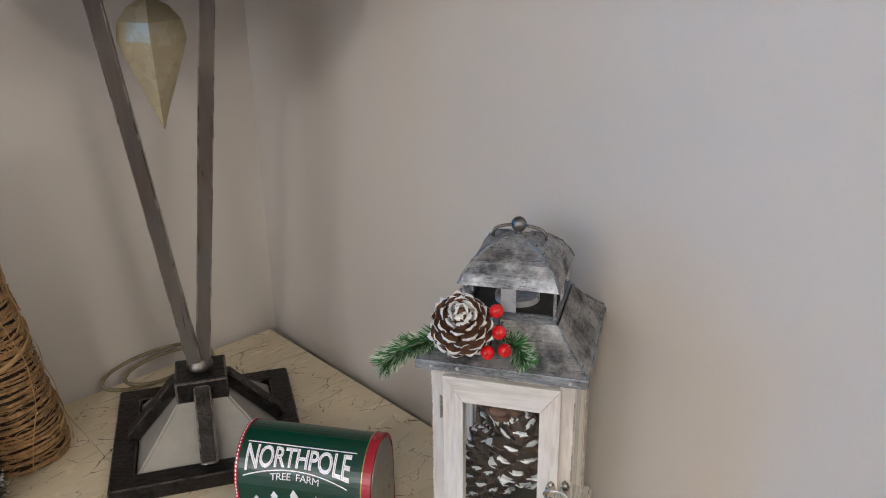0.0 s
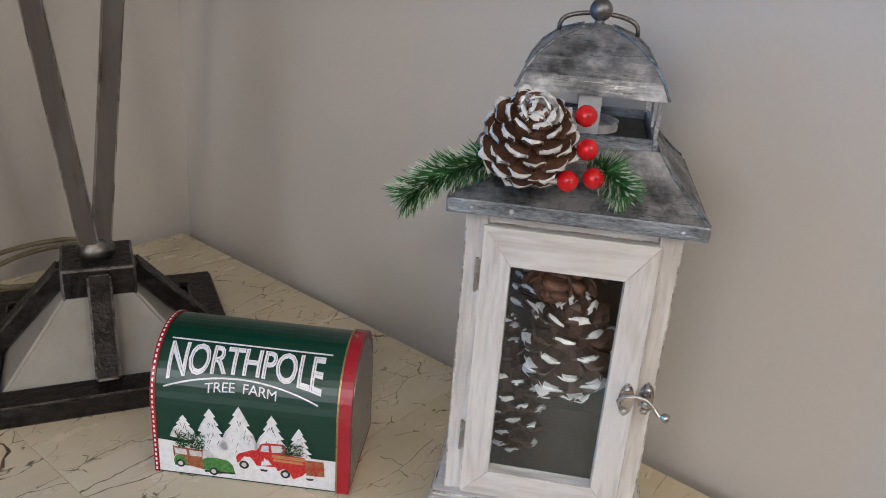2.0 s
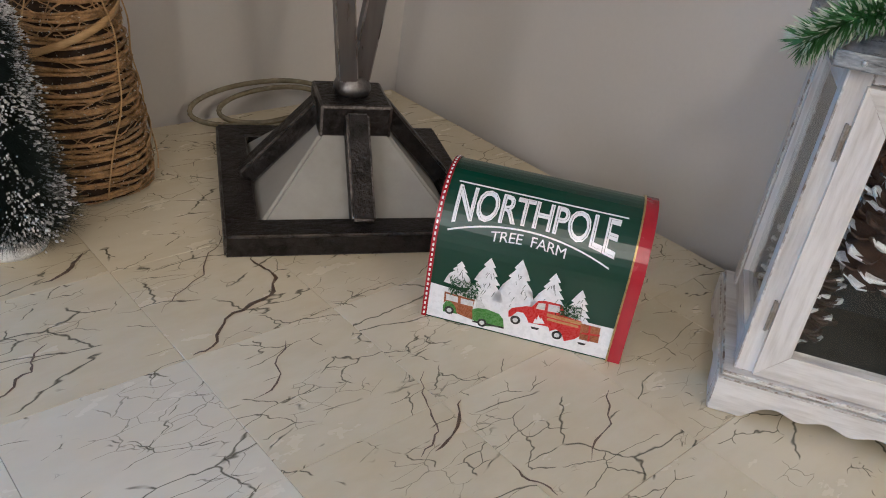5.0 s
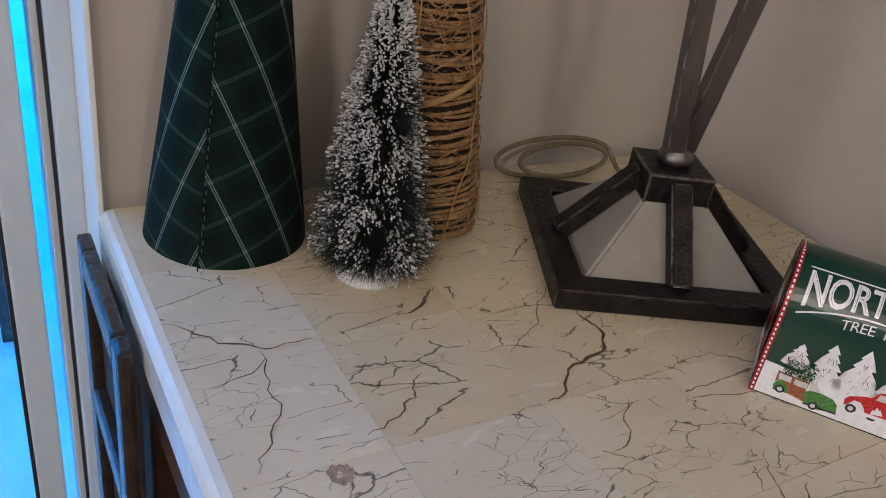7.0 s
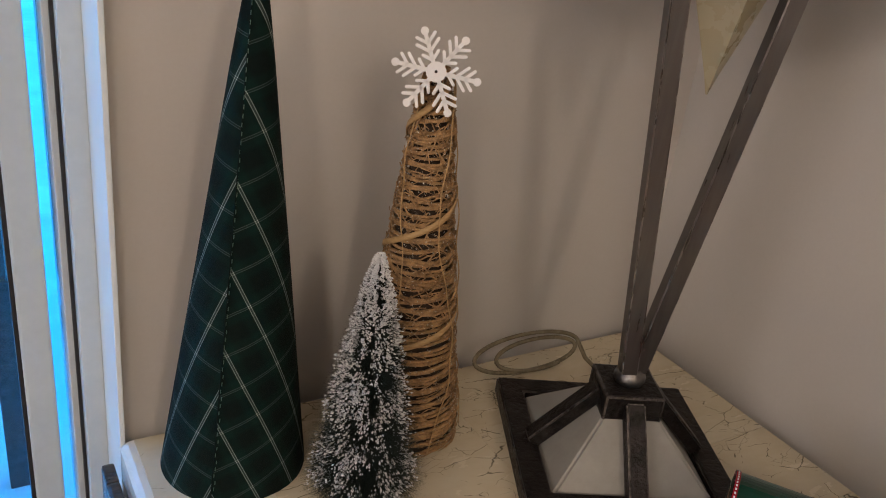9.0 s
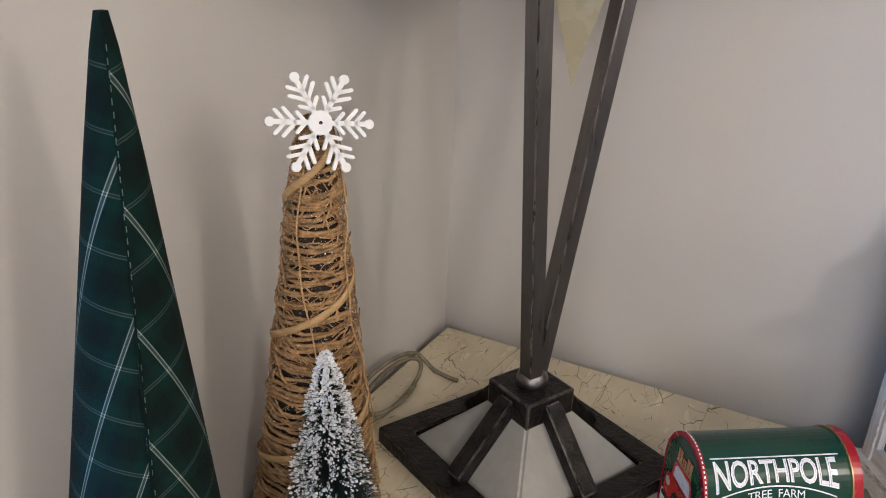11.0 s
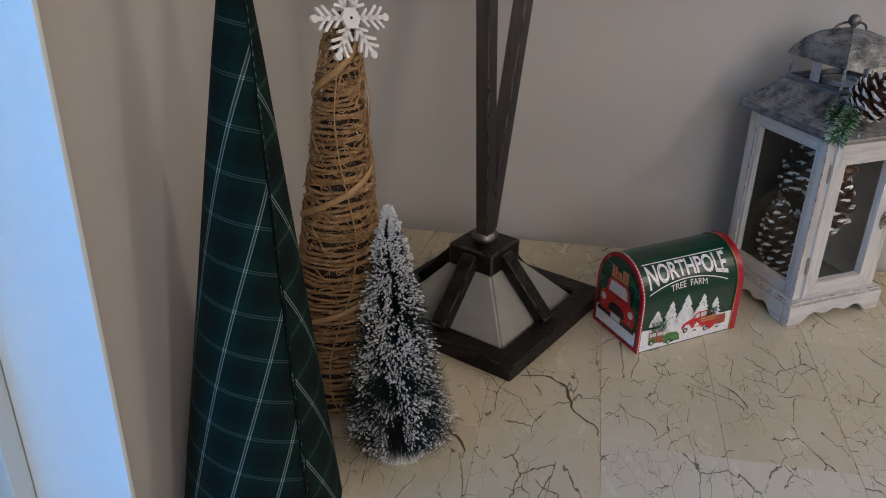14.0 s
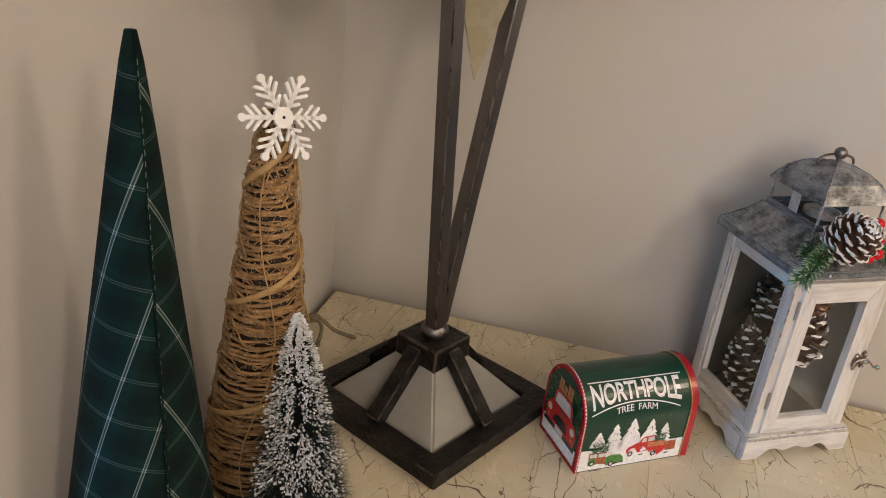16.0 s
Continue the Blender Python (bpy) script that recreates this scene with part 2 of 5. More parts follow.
NEEDLE_TIP = surf("frosted_needles", (0.32, 0.40, 0.30), (0.62, 0.68, 0.58), 160.0, (0.5, 0.7))
BRISTLE = surf("dark_green_bristles", (0.003, 0.007, 0.006), (0.011, 0.023, 0.019), 160.0, (0.5, 0.7))
TWINE = surf("tan_jute_twine", (0.080, 0.040, 0.014), (0.57, 0.345, 0.138), 120.0, (0.42, 0.7), bump=0.9, depth=0.0012, lo=0.3, hi=0.72)
# near-black brown that paints shade into gaps and holes
GAP_BROWN = surf("dark_gap_brown", (0.016, 0.009, 0.005), (0.05, 0.03, 0.016), 90.0, (0.8, 0.95))
RIBBON = surf("golden_straw_ribbon", (0.30, 0.185, 0.07), (0.47, 0.31, 0.13), 80.0, (0.4, 0.6), stretch=(1, 1, 6))
GLITTER = surf("gold_glitter", (0.80, 0.70, 0.52), (0.97, 0.92, 0.80), 400.0, (0.15, 0.30), metal=0.45)
FLAKE = surf("white_painted_wood", (0.74, 0.73, 0.71), (0.82, 0.81, 0.79), 60.0, (0.5, 0.7), bump=0.08)
CLOTH = plaid_cloth()
GLASS = glass_pane()
TIN_GREEN = surf("dark_green_tin", (0.0045, 0.036, 0.020), (0.005, 0.038, 0.0215), 12.0, (0.24, 0.27), bump=0.0)
TIN_RED = surf("red_tin", (0.27, 0.006, 0.014), (0.34, 0.010, 0.022), 12.0, (0.25, 0.28), bump=0.0)
TIN_WHITE = surf("white_tin_print", (0.72, 0.72, 0.74), (0.80, 0.80, 0.82), 40.0, (0.22, 0.34), bump=0.02)
TIN_GOLD = surf("gold_tin_edge", (0.36, 0.25, 0.09), (0.5, 0.38, 0.17), 80.0, (0.25, 0.4), metal=0.8)
TIN_SILVER = surf("bare_tin_end", (0.28, 0.27, 0.25), (0.46, 0.45, 0.43), 45.0, (0.25, 0.4), metal=0.7)
INK_RED = surf("red_print", (0.42, 0.014, 0.014), (0.52, 0.026, 0.022), 160.0, (0.22, 0.34))
INK_GREEN = surf("leaf_green_print", (0.05, 0.16, 0.03), (0.09, 0.24, 0.05), 160.0, (0.22, 0.34))
INK_DARK = surf("dark_print", (0.012, 0.012, 0.012), (0.03, 0.03, 0.03), 160.0, (0.22, 0.34))
INK_TAN = surf("tan_print", (0.36, 0.17, 0.06), (0.50, 0.27, 0.11), 160.0, (0.22, 0.34))
INK_WOOD = surf("brown_wood_print", (0.20, 0.06, 0.022), (0.36, 0.13, 0.05), 200.0, (0.22, 0.34))
INK_PINE = surf("pine_green_print", (0.006, 0.04, 0.016), (0.02, 0.09, 0.03), 400.0, (0.22, 0.34))
INK_LEAF = surf("garland_print", (0.025, 0.085, 0.03), (0.07, 0.17, 0.06), 500.0, (0.22, 0.34))
INK_GLASS = surf("pale_grey_print", (0.5, 0.5, 0.5), (0.68, 0.68, 0.68), 160.0, (0.22, 0.34))
DECK = surf("frosty_white_deck", (0.52, 0.55, 0.60), (0.74, 0.77, 0.82), 3.0, (0.5, 0.8), bump=0.5, depth=0.01)
WICKER = surf("black_resin_wicker", (0.008, 0.010, 0.014), (0.05, 0.055, 0.065), 60.0, (0.3, 0.5), bump=0.8, depth=0.004)


# ---------- building helpers ----------
def part(name, bm, material, parent=None, label="", smooth=False):
    """Links a bmesh as one mesh object under a thing or a part."""
    me = bpy.data.meshes.new(name)
    bmesh.ops.recalc_face_normals(bm, faces=bm.faces)
    if not isinstance(material, (list, tuple)):
        for f in bm.faces:
            f.material_index = 0
    bm.to_mesh(me)
    bm.free()
    for m in material if isinstance(material, (list, tuple)) else (material,):
        me.materials.append(m)
    if smooth:
        for p in me.polygons:
            p.use_smooth = True
    ob = new(name, me)
    ob.parent = parent
    return tagged(ob, label) if label else ob


def again(name, ob, m, parent):
    """The same mesh once more, at the pose m under parent."""
    o = new(name, ob.data)
    o.parent, o.matrix_basis = parent, m
    return o


def thing(name, m, label, category, group=""):
    ob = new(name)
    ob.matrix_basis = m
    ob.empty_display_size = 0.05
    return tagged(ob, label, category, group)


def box(bm, lo, hi, bevel=0.0, segments=2):
    c = [(a + b) / 2 for a, b in zip(lo, hi)]
    s = [b - a for a, b in zip(lo, hi)]
    r = bmesh.ops.create_cube(bm, size=1, matrix=Matrix.LocRotScale(c, None, s))
    if bevel:
        es = {e for v in r["verts"] for e in v.link_edges}
        bmesh.ops.bevel(bm, geom=list(es), offset=bevel, segments=segments, affect="EDGES", profile=0.6, material=1)
    return bm


def boxed(lo, hi, bevel=0.0, segments=2):
    return box(bmesh.new(), lo, hi, bevel, segments)


def lathe(bm, profile, sides=32, close=True):
    """Turns (radius, z) pairs round the z axis."""
    rings = []
    for r, z in profile:
        rings.append([bm.verts.new((r * math.cos(a), r * math.sin(a), z)) for a in (2 * math.pi * i / sides for i in range(sides))])
    for a, b in zip(rings, rings[1:]):
        for i in range(sides):
            j = (i + 1) % sides
            bm.faces.new((a[i], a[j], b[j], b[i]))
    if close:
        bm.faces.new(rings[0][::-1])
        bm.faces.new(rings[-1])
    return bm


def tube(bm, points, radius, sides=6, flat=1.0, closed=False):
    """A round cord along points; flat squeezes it to a ribbon."""
    pts = [Vector(p) for p in points]
    n = len(pts)
    rings, up = [], Vector((0.13, 0.21, 0.97)).normalized()
    for i, p in enumerate(pts):
        d = (pts[(i + 1) % n] - pts[i - 1]) if closed or 0 < i < n - 1 else (pts[min(i + 1, n - 1)] - pts[max(i - 1, 0)])
        d.normalize()
        s = d.cross(up)
        s = s.normalized() if s.length > 1e-4 else d.orthogonal().normalized()
        q = s.cross(d)
        r = radius(i / max(1, n - 1)) if callable(radius) else radius
        rings.append([bm.verts.new(p + s * r * flat * math.cos(a) + q * r * math.sin(a)) for a in (2 * math.pi * k / sides for k in range(sides))])
    pairs = list(zip(rings, rings[1:])) + ([(rings[-1], rings[0])] if closed else [])
    for a, b in pairs:
        for k in range(sides):
            l = (k + 1) % sides
            bm.faces.new((a[k], a[l], b[l], b[k]))
    if not closed:
        bm.faces.new(rings[0][::-1])
        bm.faces.new(rings[-1])
    return bm


def slab(bm, outline, place, thick, matindex=0):
    """A flat plate: outline in 2D; place(u, v, h) gives the point at height h over it."""
    lo = [bm.verts.new(place(u, v, 0.0)) for u, v in outline]
    hi = [bm.verts.new(place(u, v, thick)) for u, v in outline]
    n = len(outline)
    fs = [bm.faces.new(lo[::-1]), bm.faces.new(hi)]
    fs += [bm.faces.new((lo[i], lo[(i + 1) % n], hi[(i + 1) % n], hi[i])) for i in range(n)]
    for f in fs:
        f.material_index = matindex
    return bm


def ball(bm, centre, r, u=20, v=12):
    return bmesh.ops.create_uvsphere(bm, u_segments=u, v_segments=v, radius=r, matrix=Matrix.Translation(centre))


# ---------- the room ----------
TOP = 0.75
WX, WY = 0.018, 0.013
FARX, FARY, HIGH, THICK = -4.2, -4.3, 2.52, 0.16
DOOR_R, DOOR_L, DOOR_H = -0.657, -1.20, 2.06


def structure(name, bm, material, label):
    return tagged(part(name, bm, material), label, name.split("_")[0], kind="structure")


structure("floor", boxed((FARX - THICK, FARY - THICK, -0.1), (WX + THICK, WY + THICK, 0)), FLOOR, "brown wooden floor boards under the table")
structure("ceiling", boxed((FARX - THICK, FARY - THICK, HIGH), (WX + THICK, WY + THICK, HIGH + 0.1)), CEIL, "plain white painted ceiling")
structure("wall_east", boxed((WX, FARY - THICK, 0), (WX + THICK, WY + THICK, HIGH)), WALL, "smooth greige painted wall behind the lantern")
north = boxed((DOOR_R + 0.004, WY, 0), (WX, WY + THICK, HIGH))
box(north, (FARX - THICK, WY, 0), (DOOR_L, WY + THICK, HIGH))
box(north, (DOOR_L, WY, DOOR_H), (DOOR_R + 0.004, WY + THICK, HIGH))
structure("wall_north", north, WALL, "greige painted wall with a glazed door opening")
structure("wall_west", boxed((FARX - THICK, FARY - THICK, 0), (FARX, WY, HIGH)), WALL, "plain greige wall across the room")
structure("wall_south", boxed((FARX, FARY - THICK, 0), (WX, FARY, HIGH)), WALL, "plain greige wall behind the room")

# sliding glass door in the north wall
door = tagged(thing("door_1", pose(0, 0, 0), "vinyl sliding glass door tinted blue-grey by the daylight behind it", "door"), kind="structure")
part("door_frame", boxed((-0.6776, WY + 0.069, 0), (DOOR_R, WY + 0.15, DOOR_H), 0.002), VINYL, door)
part("jamb_lining", boxed((DOOR_R - 0.001, 0.002, 0), (DOOR_R + 0.004, WY + 0.069, DOOR_H), 0.001), VINYL_LIT, door)
part("frame_track", boxed((-0.687, WY + 0.090, 0), (-0.6776, WY + 0.15, DOOR_H), 0.001), VINYL, door)
part("track_seal", boxed((-0.6810, WY + 0.084, 0), (-0.6778, WY + 0.0895, DOOR_H)), GASKET, door)
part("stile", boxed((-0.7285, WY + 0.105, 0.02), (-0.7000, WY + 0.135, DOOR_H), 0.003), VINYL, door)
part("seal", boxed((-0.7325, WY + 0.109, 0.05), (-0.7285, WY + 0.131, DOOR_H - 0.05)), GASKET, door)
part("bottom_rail", boxed((DOOR_L, WY + 0.105, 0.02), (-0.7325, WY + 0.135, 0.10), 0.003), VINYL, door)
part("head_rail", boxed((DOOR_L, WY + 0.105, DOOR_H - 0.07), (-0.7325, WY + 0.135, DOOR_H), 0.003), VINYL, door)
part("far_stile", boxed((DOOR_L, WY + 0.103, 0.02), (DOOR_L + 0.06, WY + 0.137, DOOR_H), 0.003), VINYL, door)
for x0, x1 in ((DOOR_L + 0.05, -0.7295), (-0.6995, -0.6875)):
    pane = part("pane", boxed((x0, WY + 0.118, 0.05), (x1, WY + 0.122, DOOR_H - 0.06)), GLASS, door)
    pane.visible_shadow = False

# outside the door
tagged(part("ground", boxed((-60, WY + THICK, -0.25), (60, 120, -0.05)), DECK), "pale frosty deck and ground outside", "ground", kind="structure")

# ---------- the table ----------
TX0, TX1, TY0, TY1 = -0.658, -0.001, -0.785, -0.001
table = thing("side_table", pose(0, 0, 0), "cream marble veneered table with dark wooden side panels in the corner", "table")
part("table_core", boxed((TX0 + 0.0118, TY0 + 0.004, TOP - 0.040), (TX1, TY1, TOP - 0.004), 0.002), GROUT, table)
part("apron", boxed((TX0 + 0.012, TY0 + 0.02, TOP - 0.13), (TX1 - 0.01, TY1 - 0.01, TOP - 0.042), 0.004), DARKWOOD, table)
part("ledge", boxed((TX0 + 0.010, TY0 - 0.010, TOP - 0.062), (TX1 - 0.004, TY0 + 0.05, TOP - 0.044), 0.005), DARKWOOD, table)
leg = part("leg", boxed((-0.022, -0.022, 0), (0.022, 0.022, TOP - 0.13), 0.004), DARKWOOD, table)
leg.location = (TX0 + 0.045, TY0 + 0.05, 0)
for x, y in ((TX0 + 0.045, TY1 - 0.04), (TX1 - 0.04, TY0 + 0.05), (TX1 - 0.04, TY1 - 0.04)):
    again("leg", leg, pose(x, y, 0), table)

FRAME_WOOD = surf("dark_polished_frame", (0.018, 0.015, 0.013), (0.055, 0.043, 0.036), 14.0, (0.12, 0.24), stretch=(1, 6, 1), bump=0.2)
# framed wooden panel standing against the table's end
panel = thing("picture_frame", pose(-0.6665, 0, 0), "dark bronzed wooden frame standing against the table end", "frame")
part("frame_stile", boxed((-0.011, -0.034, 0.0), (0.001, -0.006, 0.733), 0.003), FRAME_WOOD, panel)
part("frame_rail", boxed((-0.011, -0.158, 0.705), (0.001, -0.034, 0.733), 0.003), FRAME_WOOD, panel)
part("outer_stile", boxed((-0.011, -0.182, 0.0), (0.001, -0.158, 0.733), 0.004), FRAME_WOOD, panel)
part("lower_rail", boxed((-0.011, -0.158, 0.560), (0.001, -0.034, 0.588), 0.003), FRAME_WOOD, panel)
part("foot_rail", boxed((-0.011, -0.158, 0.04), (0.001, -0.034, 0.07), 0.003), FRAME_WOOD, panel)
# dark sheet added across the frame's open hole in place of its shade
part("hole_shade_sheet", boxed((-0.0005, -0.158, 0.07), (0.0015, -0.034, 0.705)), GAP_BROWN, panel)

# ---------- the table lamp ----------
lamp = thing("table_lamp", pose(-0.2105, -0.2005, TOP, 0, 0, -26.2), "dark bronze table lamp with pyramid base and two slanting square rods", "lamp")
HB, FW, FH = 0.1085, 0.027, 0.019
b = bmesh.new()
lo_ring = [(-HB, -HB), (HB, -HB), (HB, HB), (-HB, HB)]
inn = HB - FW
for k in range(4):
    a, c = lo_ring[k], lo_ring[(k + 1) % 4]
    ia, ic = (a[0] * inn / HB, a[1] * inn / HB), (c[0] * inn / HB, c[1] * inn / HB)
    o0, o1 = a, c
    v = [b.verts.new(p) for p in ((*o0, 0), (*o1, 0), (*ic, 0), (*ia, 0), (*o0, FH), (*o1, FH), (*ic, FH), (*ia, FH))]
    for q in ((0, 3, 2, 1), (4, 5, 6, 7), (0, 1, 5, 4), (2, 3, 7, 6)):
        b.faces.new([v[i] for i in q])
bmesh.ops.remove_doubles(b, verts=b.verts, dist=1e-5)
bmesh.ops.bevel(b, geom=[e for e in b.edges if e.is_manifold and e.calc_face_angle(0) > 0.5], offset=0.0018, segments=2, affect="EDGES", material=1)
part("base_frame", b, BRONZE, lamp)
HUB, HZ0, HZ1 = 0.030, 0.066, 0.0940
b = bmesh.new()
pr = [[(s * (inn + 0.001), t2 * (inn + 0.001), 0.010) for s, t2 in ((-1, -1), (1, -1), (1, 1), (-1, 1))], [(s * 0.026, t2 * 0.026, HZ0 + 0.006) for s, t2 in ((-1, -1), (1, -1), (1, 1), (-1, 1))]]
vv = [[b.verts.new(p) for p in r] for r in pr]
for k in range(4):
    b.faces.new((vv[0][k], vv[0][(k + 1) % 4], vv[1][(k + 1) % 4], vv[1][k]))
b.faces.new(vv[1])
b.faces.new(vv[0][::-1])
bmesh.ops.bevel(b, geom=b.edges[:], offset=0.0025, segments=2, affect="EDGES")
part("pyramid_panel", b, CREAM, lamp, "frosted cream pyramid panels")
part("hub", boxed((-HUB, -HUB, HZ0), (HUB, HUB, HZ1), 0.0025), BRONZE, lamp)
b = bmesh.new()
p0, p1 = Vector((HB - 0.021, 0, FH - 0.004)), Vector((HUB - 0.004, 0, HZ1 - 0.0125))
up = Vector((0.6, 0, 0.8))
hw = 0.0097
ends = []
for p in (p0, p1):
    ends.append([b.verts.new(p + Vector((0, s * hw, 0)) + up * h) for s, h in ((-1, -0.006), (1, -0.006), (1, 0.010), (-1, 0.010))])
for k in range(4):
    b.faces.new((ends[0][k], ends[0][(k + 1) % 4], ends[1][(k + 1) % 4], ends[1][k]))
b.faces.new(ends[0][::-1])
b.faces.new(ends[1])
bmesh.ops.bevel(b, geom=b.edges[:], offset=0.0019, segments=2, affect="EDGES", material=1)
rib = part("rib", b, BRONZE, lamp)
for k in (1, 2, 3):
    again("rib", rib, pose(0, 0, 0, 0, 0, 90 * k), lamp)
part("collar", lathe(bmesh.new(), [(0.0105, 0.0930), (0.0140, 0.0945), (0.0158, 0.0982), (0.0158, 0.1015), (0.0142, 0.1055), (0.0120, 0.1085), (0.0105, 0.111)], 36), PEWTER, lamp, "rounded pewter collar", True)


def rod(dx, dy, x0, y0):
    b = bmesh.new()
    z0, z1 = 0.107, 0.72
    rings = []
    for z in (z0, z1):
        c = Vector((x0 + dx * (z - z0), y0 + dy * (z - z0), z))
        rings.append([b.verts.new(c + Vector((s * 0.0083, t2 * 0.0083, 0))) for s, t2 in ((-1, -1), (1, -1), (1, 1), (-1, 1))])
    for k in range(4):
        b.faces.new((rings[0][k], rings[0][(k + 1) % 4], rings[1][(k + 1) % 4], rings[1][k]))
    b.faces.new(rings[0][::-1])
    b.faces.new(rings[1])
    bmesh.ops.bevel(b, geom=b.edges[:], offset=0.0013, segments=2, affect="EDGES", material=1)
    return part("rod", b, (STEEL, STEEL_EDGE), lamp)


rod(-0.1118, -0.0324, -0.0052, -0.0038)
rod(0.1235, -0.0441, 0.0049, 0.0003)
part("glass_drop", lathe(bmesh.new(), [(0.0008, 0.388), (0.006, 0.404), (0.017, 0.433), (0.028, 0.462), (0.034, 0.480), (0.031, 0.498), (0.020, 0.512), (0.006, 0.520)], 4), AMBER, lamp, "pale cream pointed glass drop").location = (-0.0018, -0.0146, 0.001)
part("drop_stem", lathe(bmesh.new(), [(0.003, 0.518), (0.003, 0.705)], 10), STEEL, lamp).location = (-0.0018, -0.0146, 0)
part("top_bar", boxed((-0.10, -0.03, 0.70), (0.10, 0.01, 0.722), 0.002), STEEL, lamp)
sh = lathe(bmesh.new(), [(0.190, 0.552), (0.150, 0.82), (0.148, 0.82), (0.188, 0.552)], 48, False)
part("shade", sh, LINEN, lamp, "dark fabric lamp shade")

cord = thing("lamp_cord", pose(0, 0, TOP), "coiled clear gold lamp cord behind the lamp", "cord")
pts = [(-0.116, -0.075, 0.003), (-0.116, -0.060, 0.004), (-0.118, -0.045, 0.008)]
for i in range(80):
    a = math.radians(5 + i * 8.4)
    k = max(0.0, (i - 26) / 53)
    r = 0.078 - 0.032 * k
    pts.append((-0.193 + 0.010 * k + r * math.cos(a), -0.024 - 0.006 * k + (0.014 - 0.003 * k) * math.sin(a), 0.0195 - 0.006 * k + (0.0165 - 0.007 * k) * math.sin(a)))
part("cord_coil", tube(bmesh.new(), pts, 0.0026, 8), CORD, cord, smooth=True)

# ---------- plaid cone ----------
cone = thing("plaid_cone_tree", pose(-0.5650, -0.0580, TOP), "tall dark green plaid fabric cone tree with white lines", "christmas tree", "decorative trees")
apex, R0, HC = Vector((0.0067, -0.0140, 0.4633)), 0.0670, 0.4627
b = bmesh.new()
uvl = b.loops.layers.uv.new("cloth")
SEG, ROWSN, SEAM = 72, 30, math.radians(-125)
sl = math.hypot(R0, HC)
wide = 2 * math.pi * R0 / sl
grid = []
for j in range(ROWSN + 1):
    k = j / ROWSN
    r = R0 * (1 - k) + 0.0052 * min(1, k * 1.2)
    if k > 0.985:
        r *= 0.72
    row = []
    for i in range(SEG + 1):
        a = SEAM + 2 * math.pi * i / SEG
        bulge = 1 + 0.012 * noise.noise((math.cos(a) * 1.5, math.sin(a) * 1.5, k * 3))
        lift = 0.0011 * max(0, 1 - i / 2.0)
        rr = r * bulge + lift
        row.append((b.verts.new((apex.x * k + rr * math.cos(a), apex.y * k + rr * math.sin(a), HC * k + (0.003 * (k > 0.99)))), (sl * (1 - k) + 0.02, wide * (i / SEG - 0.5) - 0.065)))
    grid.append(row)
for j in range(ROWSN):
    for i in range(SEG):
        q = (grid[j][i], grid[j][i + 1], grid[j + 1][i + 1], grid[j + 1][i])
        f = b.faces.new([x[0] for x in q])
        for loop, x in zip(f.loops, q):
            s, th = x[1]
            loop[uvl].uv = (s * math.cos(th), s * math.sin(th) + (0.0115 if i >= SEG // 2 else 0.0))
f = b.faces.new([x[0] for x in grid[-1][:-1]])
part("fabric_cover", b, CLOTH, cone, smooth=True)
seam = [(apex.x * k + (R0 * (1 - k) + 0.0062) * math.cos(SEAM + 0.02), apex.y * k + (R0 * (1 - k) + 0.0062) * math.sin(SEAM + 0.02), HC * k) for k in (i / 40 for i in range(40))]
part("seam_fold", tube(bmesh.new(), [(x * 0.985, y * 0.985, z) for x, y, z in seam], 0.0006, 5), CLOTH, cone)

b = bmesh.new()
for i in range(64):
    k = 0.03 + 0.95 * i / 64
    ends = []
    for q in (k, k + 0.0075):
        r = R0 * (1 - q) + 0.0052 * min(1, q * 1.2) + 0.0016
        a = SEAM + 0.035 + 0.012 * math.sin(i * 2.1)
        ends.append((apex.x * q + r * math.cos(a), apex.y * q + r * math.sin(a), HC * q))
    tube(b, ends, 0.00035, 4)
tagged(part("seam_stitching", b, surf("pale_green_thread", (0.03, 0.07, 0.05), (0.12, 0.18, 0.13), 200.0, (0.7, 0.9)), cone, "pale stitches along the seam"), kind="stuff")

# ---------- twine cone ----------
twine = thing("twine_cone_tree", pose(-0.3920, -0.0747, TOP), "tan jute twine cone tree with gold glitter and a ribbon", "christmas tree", "decorative trees")
TH, TW0, TW1 = 0.385, 0.0585, 0.0125
LEAN_T = Vector((-0.0175, -0.0205, 0))


def twine_r(k):
    return TW0 * (1 - k) + TW1 * k - 0.0025 * math.sin(math.pi * k) - 0.0045 * max(0, k * 8 - 7) - 0.003 * max(0, 1 - k * 8)


def twine_at(k, a, out=0.0):
    c = LEAN_T * k
    r = twine_r(k) + out
    return (c.x + r * math.cos(a), c.y + r * math.sin(a), TH * k)


